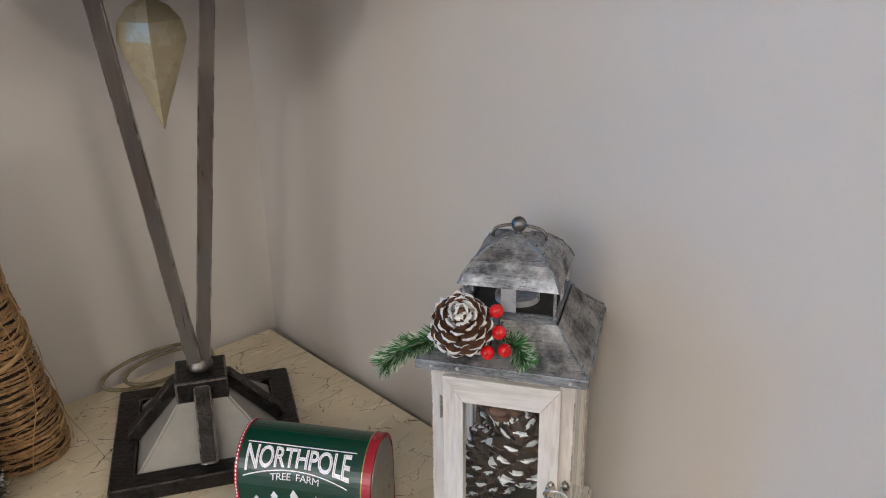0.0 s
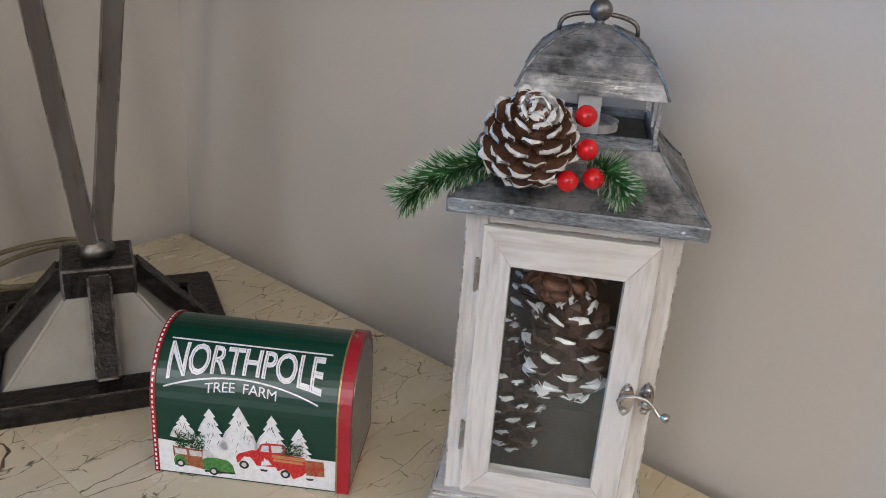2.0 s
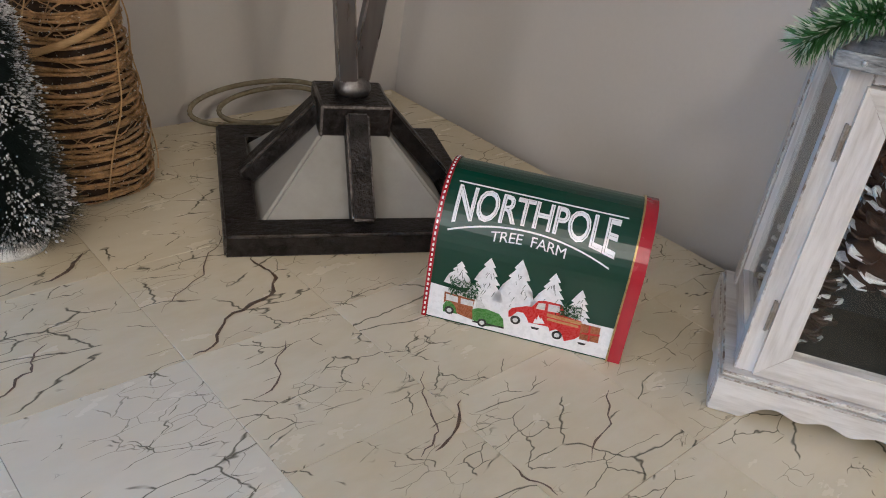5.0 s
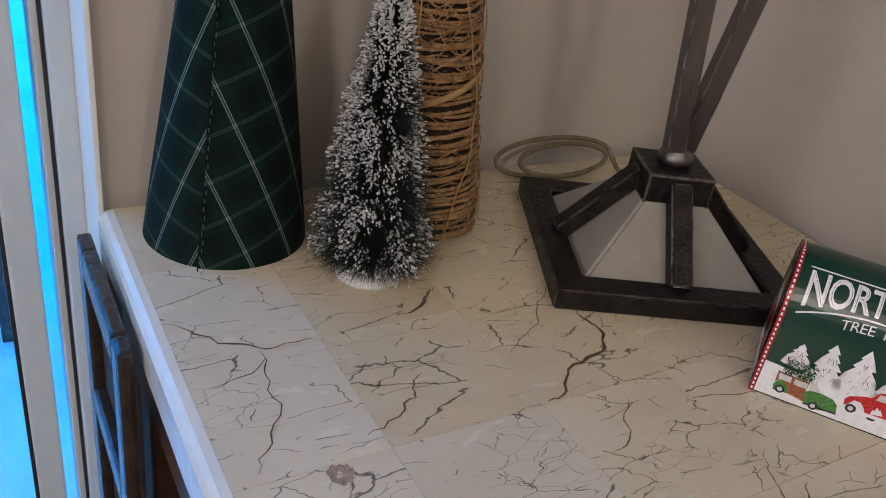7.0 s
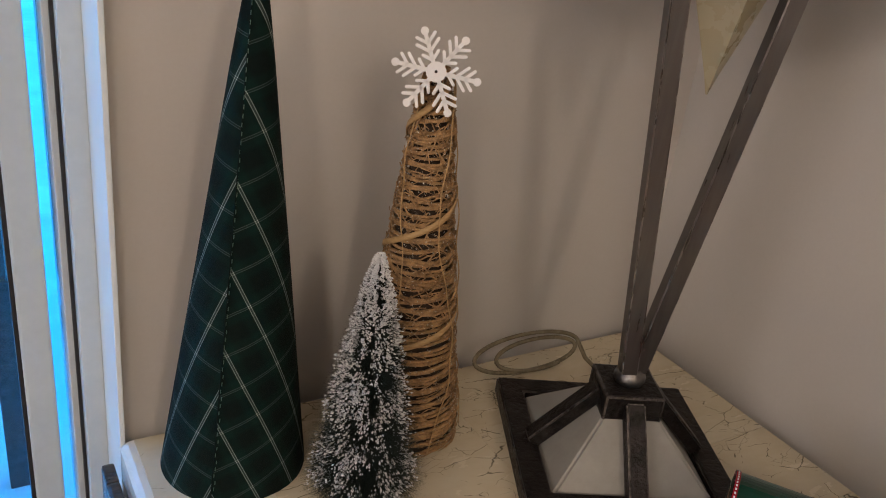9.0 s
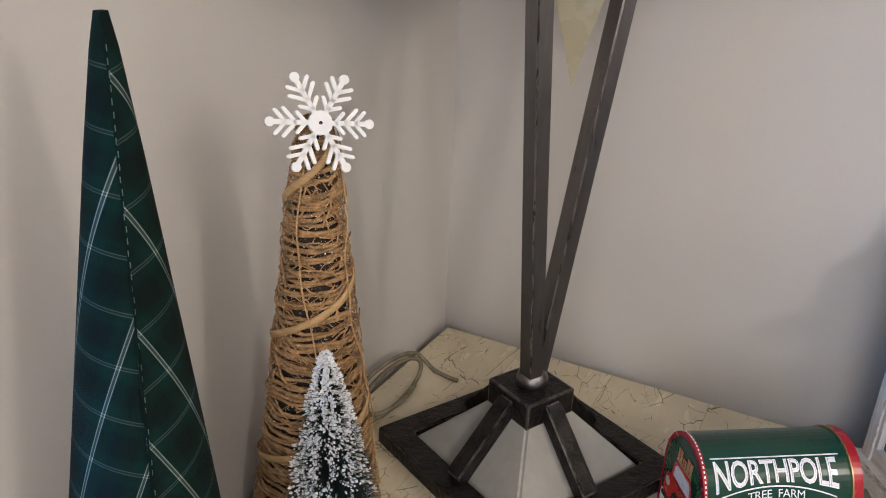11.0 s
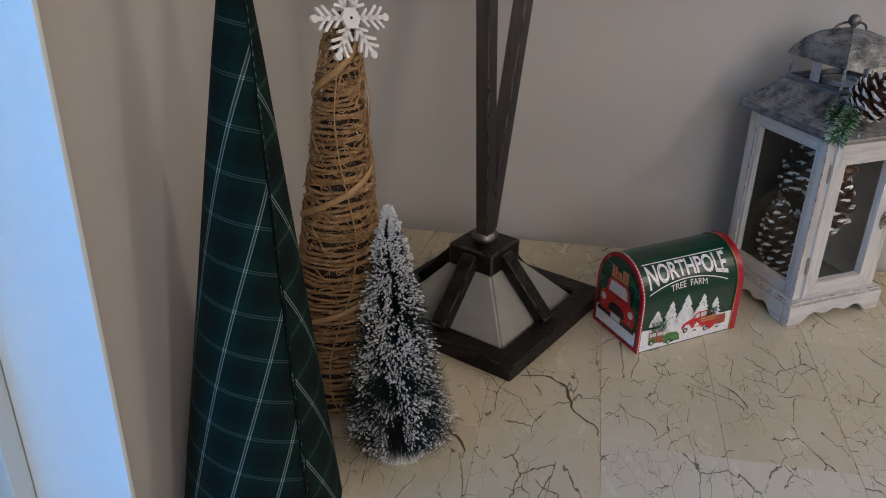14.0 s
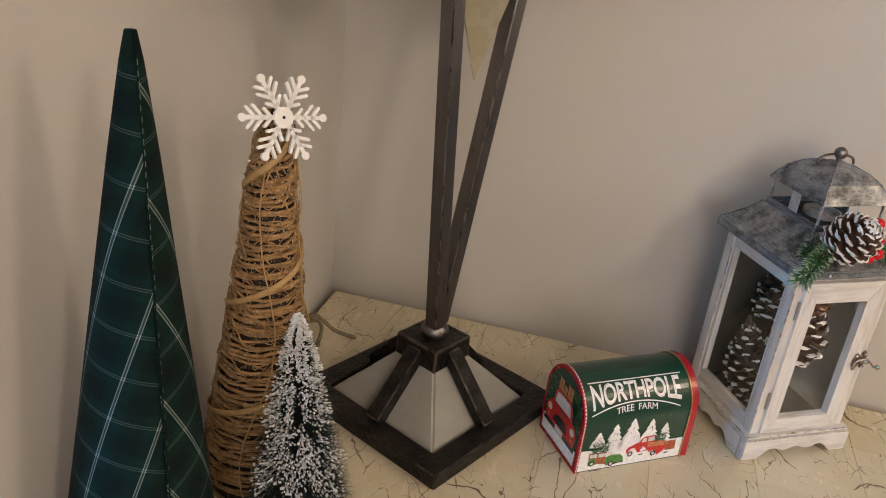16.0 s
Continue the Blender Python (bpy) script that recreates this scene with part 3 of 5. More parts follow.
# core kept very dark so gaps between the strands look shaded
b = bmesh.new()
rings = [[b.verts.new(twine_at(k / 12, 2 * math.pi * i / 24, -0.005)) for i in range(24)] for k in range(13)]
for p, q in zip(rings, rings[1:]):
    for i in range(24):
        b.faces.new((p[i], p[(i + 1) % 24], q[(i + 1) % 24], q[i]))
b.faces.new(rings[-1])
part("core", b, GAP_BROWN, twine)
rnd = random.Random(4)
for strand in range(3):
    pts = []
    turns, ph = 31, strand * 2.1
    for i in range(turns * 22):
        u = i / (turns * 22 - 1)
        k = min(1, max(0, u + 0.017 * noise.noise((u * 60, strand * 7.0, 0.3)) + 0.013 * noise.noise((u * turns * 0.45, strand * 5.0, 2.0)) * math.sin(u * turns * 6.2832 + 9 * noise.noise((u * 7, strand * 3.0, 5.0))) + 0.003 * math.sin(i * 0.31 + strand)))
        a = ph + u * turns * 2 * math.pi
        pts.append(twine_at(0.006 + k * 0.99, a, 0.0042 * noise.noise((math.cos(a) * 2, math.sin(a) * 2, k * 40 + strand * 9))))
    part("twine_strand", tube(bmesh.new(), pts, lambda u, s=strand: 0.00165 + 0.0007 * noise.noise((u * 90, s * 3.3, 0)), 6), TWINE, twine, smooth=True)
b = bmesh.new()
for i in range(750):
    k, a = rnd.random() ** 0.8, rnd.random() * 6.283
    pts, out = [], rnd.uniform(0.0012, 0.0024)
    da, dk = rnd.uniform(0.08, 0.22) * rnd.choice((-1, 1)), rnd.uniform(-0.012, 0.012)
    for step in range(6):
        pts.append(twine_at(min(0.99, max(0.01, k)), a, out))
        a, k, out = a + da, k + dk, out + rnd.uniform(-0.0008, 0.0010)
        dk += rnd.uniform(-0.009, 0.009)
    tube(b, pts, rnd.uniform(0.0003, 0.0009), 3)
tagged(part("tangled_fibre", b, TWINE, twine), kind="stuff")
pts = [twine_at(0.10 + 0.86 * u, -0.8 + u * 2.9 * 2 * math.pi, 0.0042) for u in (i / 119 for i in range(120))]
part("straw_ribbon", tube(bmesh.new(), pts, 0.0031, 6, 0.20), RIBBON, twine, smooth=True)
for a0 in (-2.75, -1.35, -0.35):
    pts = [twine_at(0.02 + 0.95 * u, a0 + 0.28 * math.sin(u * 9 + a0), 0.0048 + 0.0012 * math.sin(u * 40)) for u in (i / 69 for i in range(70))]
    part("thin_cord", tube(bmesh.new(), pts, 0.0007, 4), RIBBON, twine)
b = bmesh.new()
for i in range(6200):
    k, a = rnd.random(), rnd.random() * 6.283
    c, s = Vector(twine_at(k, a, rnd.uniform(0.0012, 0.0030))), rnd.uniform(0.0003, 0.0011)
    x, y = Vector((rnd.gauss(0, 1), rnd.gauss(0, 1), rnd.gauss(0, 1))).normalized(), Vector((rnd.gauss(0, 1), rnd.gauss(0, 1), rnd.gauss(0, 1))).normalized()
    n = x.cross(y).normalized() * s * 0.3
    vs = [b.verts.new(c + x * s), b.verts.new(c + y * s), b.verts.new(c - (x + y) * s * 0.7), b.verts.new(c + n)]
    for q in ((0, 1, 2), (0, 1, 3), (1, 2, 3), (2, 0, 3)):
        b.faces.new([vs[j] for j in q])
tagged(part("glitter", b, GLITTER, twine), kind="stuff")

# snowflake topper facing the room
flake = part("snowflake", bmesh.new(), FLAKE, twine, "white wooden snowflake")
fx, fn = Vector((0.767, -0.632, -0.0915)).normalized(), Vector((-0.582, -0.757, 0.356)).normalized()
fx = (fx - fn * fx.dot(fn)).normalized()
fy = fn.cross(fx)
FC = Vector((-0.4185, -0.1065, 1.1325)) - Vector((-0.3920, -0.0747, TOP))
b = bmesh.new()


def flake_at(u, v, h):
    return FC + fx * u + fy * v + fn * (h - 0.0015)


def bar(b, x0, y0, x1, y1, w):
    d = Vector((x1 - x0, y1 - y0))
    n = Vector((-d.y, d.x)).normalized() * w / 2
    e = d.normalized() * w * 0.45
    slab(b, [(x0 + n.x, y0 + n.y), (x0 - n.x, y0 - n.y), (x1 - n.x, y1 - n.y), (x1 - n.x * .5 + e.x, y1 - n.y * .5 + e.y), (x1 + n.x * .5 + e.x, y1 + n.y * .5 + e.y), (x1 + n.x, y1 + n.y)], flake_at, 0.003)


for k in range(6):
    a = radians(60 * k)
    c, s = math.cos(a), math.sin(a)
    bar(b, 0, 0, 0.0330 * c, 0.0330 * s, 0.0034)
    for at, ln in ((0.010, 0.009), (0.017, 0.0125), (0.024, 0.0105)):
        for sg in (-1, 1):
            q = a + sg * radians(48)
            bar(b, at * c, at * s, at * c + ln * math.cos(q), at * s + ln * math.sin(q), 0.0026)
    slab(b, [(0.0345 * c + 0.0034 * math.cos(q), 0.0345 * s + 0.0034 * math.sin(q)) for q in (2 * math.pi * i / 12 for i in range(12))], flake_at, 0.0031)
slab(b, [(0.0085 * math.cos(q), 0.0085 * math.sin(q)) for q in (2 * math.pi * i / 12 for i in range(12))], flake_at, 0.0032)
b.to_mesh(flake.data)
b.free()
# dark disc stands for the shaded centre hole
b = bmesh.new()
slab(b, [(0.0013 * math.cos(q), 0.0013 * math.sin(q)) for q in (2 * math.pi * i / 8 for i in range(8))], lambda u, v, h: flake_at(u, v, h + 0.0032), 0.0004)
part("centre_hole", b, GAP_BROWN, flake)

# ---------- bottle brush tree ----------
brush = thing("bottle_brush_tree", pose(-0.478, -0.158, TOP), "snow flocked dark green bottle brush tree on white base", "christmas tree", "decorative trees")
part("stand", lathe(bmesh.new(), [(0.0262, 0.0), (0.0272, 0.004), (0.0262, 0.010), (0.0228, 0.0165), (0.0150, 0.0205), (0.004, 0.022)], 36), SNOW, brush, "round white foam base", True)
part("wire_stem", tube(bmesh.new(), [(0, 0, 0.012), (0.0005, 0.002, 0.12), (0.001, 0.008, 0.243)], 0.0014, 8), STEEL, brush)
rnd = random.Random(8)


def brush_r(k):
    return (0.054 * (1 - k) ** 0.84 + 0.0035) * min(1, 0.72 + k * 5)


bv, bf, sv, sf = [], [], [], []
for i in range(26000):
    k = rnd.random() ** 1.35
    a = i * 2.39996 + rnd.uniform(-0.3, 0.3)
    r = brush_r(k) * rnd.uniform(0.82, 1.15)
    z0 = 0.024 + 0.220 * k
    base = Vector((0.001 * k, 0.008 * k, z0))
    d = Vector((math.cos(a), math.sin(a), -0.22 + 0.75 * k * k + rnd.uniform(-0.16, 0.16))).normalized()
    tip = base + d * r
    s1 = d.orthogonal().normalized() * 0.00034
    s2 = d.cross(s1)
    n = len(bv)
    bv += [base + s1, base - s1 * 0.5 + s2 * 0.87, base - s1 * 0.5 - s2 * 0.87, tip]
    bf += [(n, n + 1, n + 3), (n + 1, n + 2, n + 3), (n + 2, n, n + 3)]
    clump = noise.noise((math.cos(a) * 2.6, math.sin(a) * 2.6, k * 11))
    if rnd.random() < 0.10 + 0.95 * clump + 0.36 * k:
        for g in range(1 if rnd.random() < 0.6 else 2):
            c = base + d * r * rnd.uniform(0.60, 0.90)
            q = rnd.uniform(0.0005, 0.0014)
            n = len(sv)
            e = [d * rnd.uniform(0.9, 2.0), s1.normalized() * rnd.uniform(.6, 1.1), s2.normalized() * rnd.uniform(.6, 1.1)]
            sv += [c + e[0] * q, c - e[0] * q, c + e[1] * q, c - e[1] * q, c + e[2] * q, c - e[2] * q]
            sf += [(n, n + 2, n + 4), (n + 2, n + 1, n + 4), (n + 1, n + 3, n + 4), (n + 3, n, n + 4), (n + 2, n, n + 5), (n + 1, n + 2, n + 5), (n + 3, n + 1, n + 5), (n, n + 3, n + 5)]
for nm, vs, fs, m, lb in (("bristles", bv, bf, BRISTLE, "dark green wire bristles"), ("snow_flocking", sv, sf, SNOW, "white artificial snow")):
    me = bpy.data.meshes.new(nm)
    me.from_pydata(vs, [], fs)
    me.materials.append(m)
    o = new(nm, me)
    o.parent = brush
    tagged(o, lb, kind="stuff")

# ---------- mailbox tin ----------
ML, MD, MS, MH = 0.1429, 0.084, 0.058, 0.1045
tin = thing("mailbox_tin", pose(-0.272, -0.3832, TOP, 0, 0, -55.2), "green and red printed tin shaped like a mailbox", "tin box")


def profile(s):
    """The point (y, z) and the normal at s metres up the front, over the arch."""
    if s <= MS:
        return 0.0, s, -1.0, 0.0
    ra, rb = MD / 2, MH - MS
    q = (s - MS) / ((ra + rb) / 2 * 1.01)
    q = min(q, math.pi)
    y, z = MD / 2 - ra * math.cos(q), MS + rb * math.sin(q)
    n = Vector((-math.cos(q) / ra, math.sin(q) / rb)).normalized()
    return y, z, n.x, n.y


ARC = (MD / 2 + MH - MS) / 2 * 1.01 * math.pi


def end_outline(grow=0.0):
    pts = [(0, 0)] + [profile(MS * 1.0 + ARC * i / 28)[:2] for i in range(29)] + [(MD, 0)]
    c = (MD / 2, MH * 0.45)
    return [(c[0] + (y - c[0]) * (1 + grow / (MD / 2)), max(0.0, c[1] + (z - c[1]) * (1 + grow / (MH / 2)))) for y, z in pts]


def shell(x0, x1, grow, name, material, label="", parent=tin):
    b = bmesh.new()
    slab(b, end_outline(grow), lambda y, z, h: (x0 + h, y, z), x1 - x0)
    return part(name, b, material, parent, label)


shell(0.0035, ML - 0.008, 0.0, "tin_body", TIN_GREEN, "dark green printed tin body")
shell(0.0, 0.0036, 0.0007, "front_rim", TIN_RED, "red rim with white stitching")
shell(ML - 0.0098, ML - 0.0086, 0.0014, "gold_edge", TIN_GOLD)
shell(ML - 0.0086, ML, 0.0009, "lid", TIN_RED, "red lid")


def over(u, s, h):
    y, z, ny, nz = profile(s)
    return Vector((u, y + ny * h, z + nz * h))


def wrapped(name, polys, material, parent=tin, lift=0.0003, label="", place=over):
    """Printed shapes laid over the curved front: polygons in (along, up) metres."""
    b = bmesh.new()
    for poly in polys:
        b.faces.new([b.verts.new((u, v, 0)) for u, v in poly])
    return wrap_mesh(name, b, material, parent, lift, label, place)


def wrap_mesh(name, b, material, parent=tin, lift=0.0003, label="", place=over):
    bmesh.ops.triangulate(b, faces=b.faces[:])
    s = 0.005
    while s < 0.125:
        bmesh.ops.bisect_plane(b, geom=b.verts[:] + b.edges[:] + b.faces[:], dist=1e-6, plane_co=(0, s, 0), plane_no=(0, 1, 0))
        s += 0.005
    for v in b.verts:
        v.co = place(v.co.x, v.co.y, lift)
    me = bpy.data.meshes.new(name)
    b.to_mesh(me)
    b.free()
    me.materials.append(material)
    for p in me.polygons:
        p.use_smooth = False
    o = new(name, me)
    o.parent = parent
    return tagged(o, label) if label else o


def words(text, offset, warp, name, label, material=None, lift=0.00045):
    cu = bpy.data.curves.new("lettering", "FONT")
    cu.body, cu.size, cu.resolution_u = text, 1.0, 3
    cu.offset = offset
    cu.space_character = 0.94
    tmp = bpy.data.objects.new("lettering", cu)
    scene.collection.objects.link(tmp)
    bpy.context.view_layer.update()
    me = tmp.to_mesh()
    b = bmesh.new()
    b.from_mesh(me)
    tmp.to_mesh_clear()
    bpy.data.objects.remove(tmp)
    xs, ys = [v.co.x for v in b.verts], [v.co.y for v in b.verts]
    x0, x1, y0, y1 = min(xs), max(xs), min(ys), max(ys)
    for v in b.verts:
        k, q = (v.co.x - x0) / (x1 - x0), (v.co.y - y0) / (y1 - y0)
        u, s = warp(k, q)
        v.co = (u, s, 0)
    return wrap_mesh(name, b, material or TIN_WHITE, tin, lift, label)


# big word: hangs from a straight line, with its foot on a bow
def big(k, q):
    foot = 0.0762 + 0.0080 * (1 - (2 * k - 1) ** 2)
    return 0.0110 + 0.1100 * k, foot + (0.1040 - foot) * q


words("NORTHPOLE", 0.020, big, "large_lettering", "white lettering NORTHPOLE")
words("TREE  FARM", 0.0, lambda k, q: (0.039 + 0.051 * k, 0.0698 + 0.0025 * (1 - (2 * k - 1) ** 2) + 0.0068 * q), "small_lettering", "white lettering TREE FARM")
words("NORTHPOLE", -0.042, lambda k, q: (lambda p: (p[0] + 0.0003, p[1]))(big(0.012 + 0.976 * k, 0.045 + 0.91 * q)), "inline_stroke", "dark green inline in the letters", TIN_GREEN, 0.0006)
wrapped("top_stroke", [[(0.0095, 0.1056), (0.1250, 0.1056), (0.1250, 0.1068), (0.0095, 0.1068)]], TIN_WHITE)
N = 16
bow = [(0.0095 + 0.110 * i / N, 0.0700 + 0.0110 * (1 - (2 * i / N - 0.97) ** 2)) for i in range(N + 1)]
wrapped("bow_stroke", [bow + [(x, y + 0.0012) for x, y in bow[::-1]]], TIN_WHITE)
wrapped("snow_band", [[(0.0038, 0.0012), (0.1330, 0.0012), (0.1330, 0.0268), (0.09, 0.0268), (0.05, 0.0262), (0.02, 0.0275), (0.0038, 0.0285)]], TIN_WHITE, label="white snow along the lower edge")


def fir(cx, y0, h, w):
    left, right = [], []
    rr = random.Random(int(cx * 9999))
    n = 5
    for i in range(n):
        k0, k1 = i / n, (i + 1) / n
        right += [(cx + w / 2 * (1 - k0) ** 0.8 + rr.uniform(0, 0.0008), y0 + h * (0.08 + 0.92 * k0)), (cx + w / 2 * (1 - k1) ** 0.8 * 0.72, y0 + h * (0.08 + 0.92 * k1) - h * 0.02)]
        left += [(cx - w / 2 * (1 - k0) ** 0.8 - rr.uniform(0, 0.0008), y0 + h * (0.08 + 0.92 * k0)), (cx - w / 2 * (1 - k1) ** 0.8 * 0.72, y0 + h * (0.08 + 0.92 * k1) - h * 0.02)]
    return [(cx, y0)] + right[:-1] + [(cx, y0 + h)] + left[:-1][::-1]


for cx, y0, h, w in ((0.0230, 0.030, 0.021, 0.020), (0.0425, 0.023, 0.036, 0.026), (0.0635, 0.023, 0.040, 0.030), (0.0870, 0.025, 0.034, 0.026), (0.1065, 0.023, 0.028, 0.021)):
    tr = wrapped("painted_tree", [fir(cx, y0, h, w)], TIN_WHITE, lift=0.0004)
    rr = random.Random(int(cx * 777))
    marks = []
    for i in range(12):
        k = rr.uniform(0.05, 0.75)
        x, y, sg = cx + rr.uniform(-0.42, 0.42) * w * (1 - k), y0 + h * k, rr.choice((-1, 1))
        ln = rr.uniform(0.002, 0.0045)
        marks.append([(x, y), (x + 0.0005, y), (x + sg * ln * 0.35 + 0.0002, y - ln), (x + sg * ln * 0.35, y - ln)])
    wrapped("branch_mark", marks, TIN_GREEN, tr, lift=0.00055)


def disc(cx, cy, r, n=14):
    return [(cx + r * math.cos(2 * math.pi * i / n), cy + r * math.sin(2 * math.pi * i / n)) for i in range(n)]


def needles(cx, cy, w, h, n, seed):
    rr, out = random.Random(seed), []
    for i in range(n):
        x, y, a, l = cx + rr.uniform(-w, w), cy + rr.uniform(-h, h), rr.uniform(0, 6.28), rr.uniform(0.0015, 0.004)
        dx, dy = l * math.cos(a), l * math.sin(a)
        out.append([(x - dy * 0.13, y + dx * 0.13), (x + dx, y + dy), (x + dy * 0.13, y - dx * 0.13)])
    return out


car = wrapped("painted_car", [[(0.0371, 0.0062), (0.0356, 0.0148), (0.0394, 0.0171), (0.0457, 0.0179), (0.0549, 0.0164), (0.0584, 0.0128), (0.0598, 0.0066), (0.0478, 0.0038)], [(0.0154, 0.0072), (0.0146, 0.0122), (0.0164, 0.0162), (0.0203, 0.0171), (0.0241, 0.0131), (0.0255, 0.0079)]], INK_GREEN, lift=0.00052, label="green printed station wagon")
wrapped("wood_panel", [[(0.0149, 0.0142), (0.0144, 0.0241), (0.026, 0.0234), (0.0365, 0.0232), (0.0358, 0.0139), (0.0371, 0.0062), (0.0254, 0.0084), (0.0236, 0.0135), (0.02, 0.0169), (0.0166, 0.0167)]], INK_WOOD, car, 0.0006)
wrapped("car_window", [[(0.0163, 0.0176), (0.0156, 0.0226), (0.0244, 0.0221), (0.025, 0.0175)], [(0.0269, 0.0172), (0.0265, 0.0219), (0.0356, 0.0217), (0.0358, 0.0173)], [(0.0366, 0.0242), (0.0411, 0.0239), (0.0453, 0.0182), (0.038, 0.0171)]], INK_GLASS, car, 0.0007)
for x, y in ((0.0197, 0.0097), (0.0441, 0.0059)):
    wrapped("car_wheel", [disc(x, y, 0.0034)], INK_DARK, car, 0.0008)
    wrapped("hub_cap", [disc(x, y, 0.0018)], INK_GLASS, car, 0.0009)
wrapped("bumper_line", [[(0.0371, 0.0058), (0.0598, 0.0066), (0.0601, 0.0052), (0.0374, 0.0044)]], INK_DARK, car, 0.00056)
wrapped("roof_tree", needles(0.0273, 0.0301, 0.0105, 0.0062, 260, 3), INK_PINE, car, 0.00085)
truck = wrapped("painted_truck", [[(0.0616, 0.0158), (0.0608, 0.0208), (0.0629, 0.024), (0.0723, 0.0282), (0.0759, 0.0285), (0.0793, 0.0345), (0.0836, 0.0358), (0.0957, 0.036), (0.0992, 0.0277), (0.111, 0.0266), (0.1132, 0.0159), (0.1092, 0.0111), (0.1026, 0.0073), (0.0995, 0.0134), (0.0954, 0.0153), (0.0914, 0.0125), (0.0899, 0.0158), (0.0759, 0.0154), (0.074, 0.0188), (0.0711, 0.0221), (0.0667, 0.022), (0.0635, 0.017)]], INK_RED, lift=0.00052, label="red printed pickup truck")
wrapped("tailgate", [[(0.1122, 0.0121), (0.1109, 0.0251), (0.1244, 0.0251), (0.1253, 0.0125)]], INK_WOOD, truck, 0.0006)
wrapped("slat_line", [[(0.1128, 0.0181), (0.1251, 0.0196), (0.1252, 0.0182), (0.1129, 0.0167)], [(0.1165, 0.0251), (0.1177, 0.0253), (0.1194, 0.0121), (0.1181, 0.0119)]], INK_RED, truck, 0.0007)
wrapped("truck_window", [[(0.0788, 0.0281), (0.0799, 0.0331), (0.0847, 0.0338), (0.085, 0.0284)], [(0.0871, 0.0282), (0.0866, 0.034), (0.0941, 0.0345), (0.0965, 0.0291)]], INK_GLASS, truck, 0.0006)
wrapped("bed_rail", [[(0.0869, 0.0267), (0.1111, 0.0261), (0.1116, 0.0234), (0.0874, 0.024)], [(0.0877, 0.0229), (0.1095, 0.0227), (0.11, 0.0207), (0.0881, 0.0209)]], INK_TAN, truck, 0.0006)
for x, y in ((0.0667, 0.0150), (0.0968, 0.0110)):
    wrapped("truck_wheel", [disc(x, y, 0.0036)], INK_DARK, truck, 0.0008)
    wrapped("hub_cap", [disc(x, y, 0.0019)], INK_GLASS, truck, 0.0009)
for x, y in ((0.0811, 0.0127), (0.1146, 0.0096)):
    wrapped("far_wheel", [[(x - 0.003, y), (x + 0.003, y), (x + 0.002, y - 0.0018), (x - 0.002, y - 0.0018)]], INK_DARK, truck, 0.00045)
wrapped("bed_tree", needles(0.1023, 0.0326, 0.0070, 0.0050, 150, 5), INK_PINE, truck, 0.00085)
wrapped("door_mark", [[(0.0791, 0.0158), (0.0798, 0.0204), (0.081, 0.0193), (0.0814, 0.0233), (0.0835, 0.0207), (0.0839, 0.022), (0.087, 0.0176)]], TIN_WHITE, truck, 0.0007)
TOTAL = MS + ARC
dash = []
s = 0.002
while s < TOTAL - 0.004:
    dash.append([(0.0012, s), (0.0025, s), (0.0025, s + 0.0022), (0.0012, s + 0.0022)])
    s += 0.0040
b = bmesh.new()
for u, v in ((0.0012, 0.0025),):
    for d4 in dash:
        vs = []
        for uu, ss in d4:
            p = over(uu, min(ss, TOTAL - 1e-4), 0.0011)
            vs.append(b.verts.new(p))
        b.faces.new(vs)
part("stitching", b, TIN_WHITE, tin, "white printed stitching")


# the ends: front of a truck in snow, framed by the rim
def on_end(y, z, h):
    return Vector((-h, y, z))


def printed(name, polys, material, parent, lift, label=""):
    b = bmesh.new()
    for poly in polys:
        b.faces.new([b.verts.new(on_end(y, z, lift)) for y, z in poly])
    return part(name, b, material, parent, label)


inner = [(MD / 2 + (y - MD / 2) * 0.90, 0.005 + z * 0.91) for y, z in end_outline()]
face = printed("end_picture", [inner], TIN_GREEN, tin, 0.0004, "printed end with a red truck in snow")
printed("snow_ground", [[(0.0047, 0.006), (0.0793, 0.006), (0.0793, 0.026), (0.060, 0.029), (0.030, 0.029), (0.0047, 0.024)]], TIN_WHITE, face, 0.0006)
printed("garland", needles(0.0105, 0.052, 0.0045, 0.026, 260, 7) + needles(0.0735, 0.052, 0.0045, 0.026, 260, 8) + needles(0.062, 0.082, 0.008, 0.006, 110, 9) + needles(0.022, 0.082, 0.008, 0.006, 110, 10), INK_LEAF, face, 0.0007)
printed("truck_front", [[(0.011, 0.022), (0.073, 0.022), (0.075, 0.030), (0.075, 0.042), (0.071, 0.049), (0.064, 0.052), (0.061, 0.066), (0.057, 0.071), (0.027, 0.071), (0.023, 0.066), (0.020, 0.052), (0.013, 0.049), (0.009, 0.042), (0.009, 0.030)]], INK_RED, face, 0.0008)
printed("windscreen", [[(0.0245, 0.0535), (0.0595, 0.0535), (0.0575, 0.065), (0.054, 0.068), (0.030, 0.068), (0.0265, 0.065)]], INK_GLASS, face, 0.001)
printed("bonnet_line", [[(0.027, 0.0515), (0.057, 0.0515), (0.056, 0.0505), (0.028, 0.0505)], [(0.0415, 0.0505), (0.0425, 0.0505), (0.0425, 0.042), (0.0415, 0.042)]], INK_DARK, face, 0.001)
printed("grille", [[(0.026, 0.029), (0.058, 0.029), (0.056, 0.036), (0.050, 0.041), (0.034, 0.041), (0.028, 0.036)]], INK_DARK, face, 0.001)
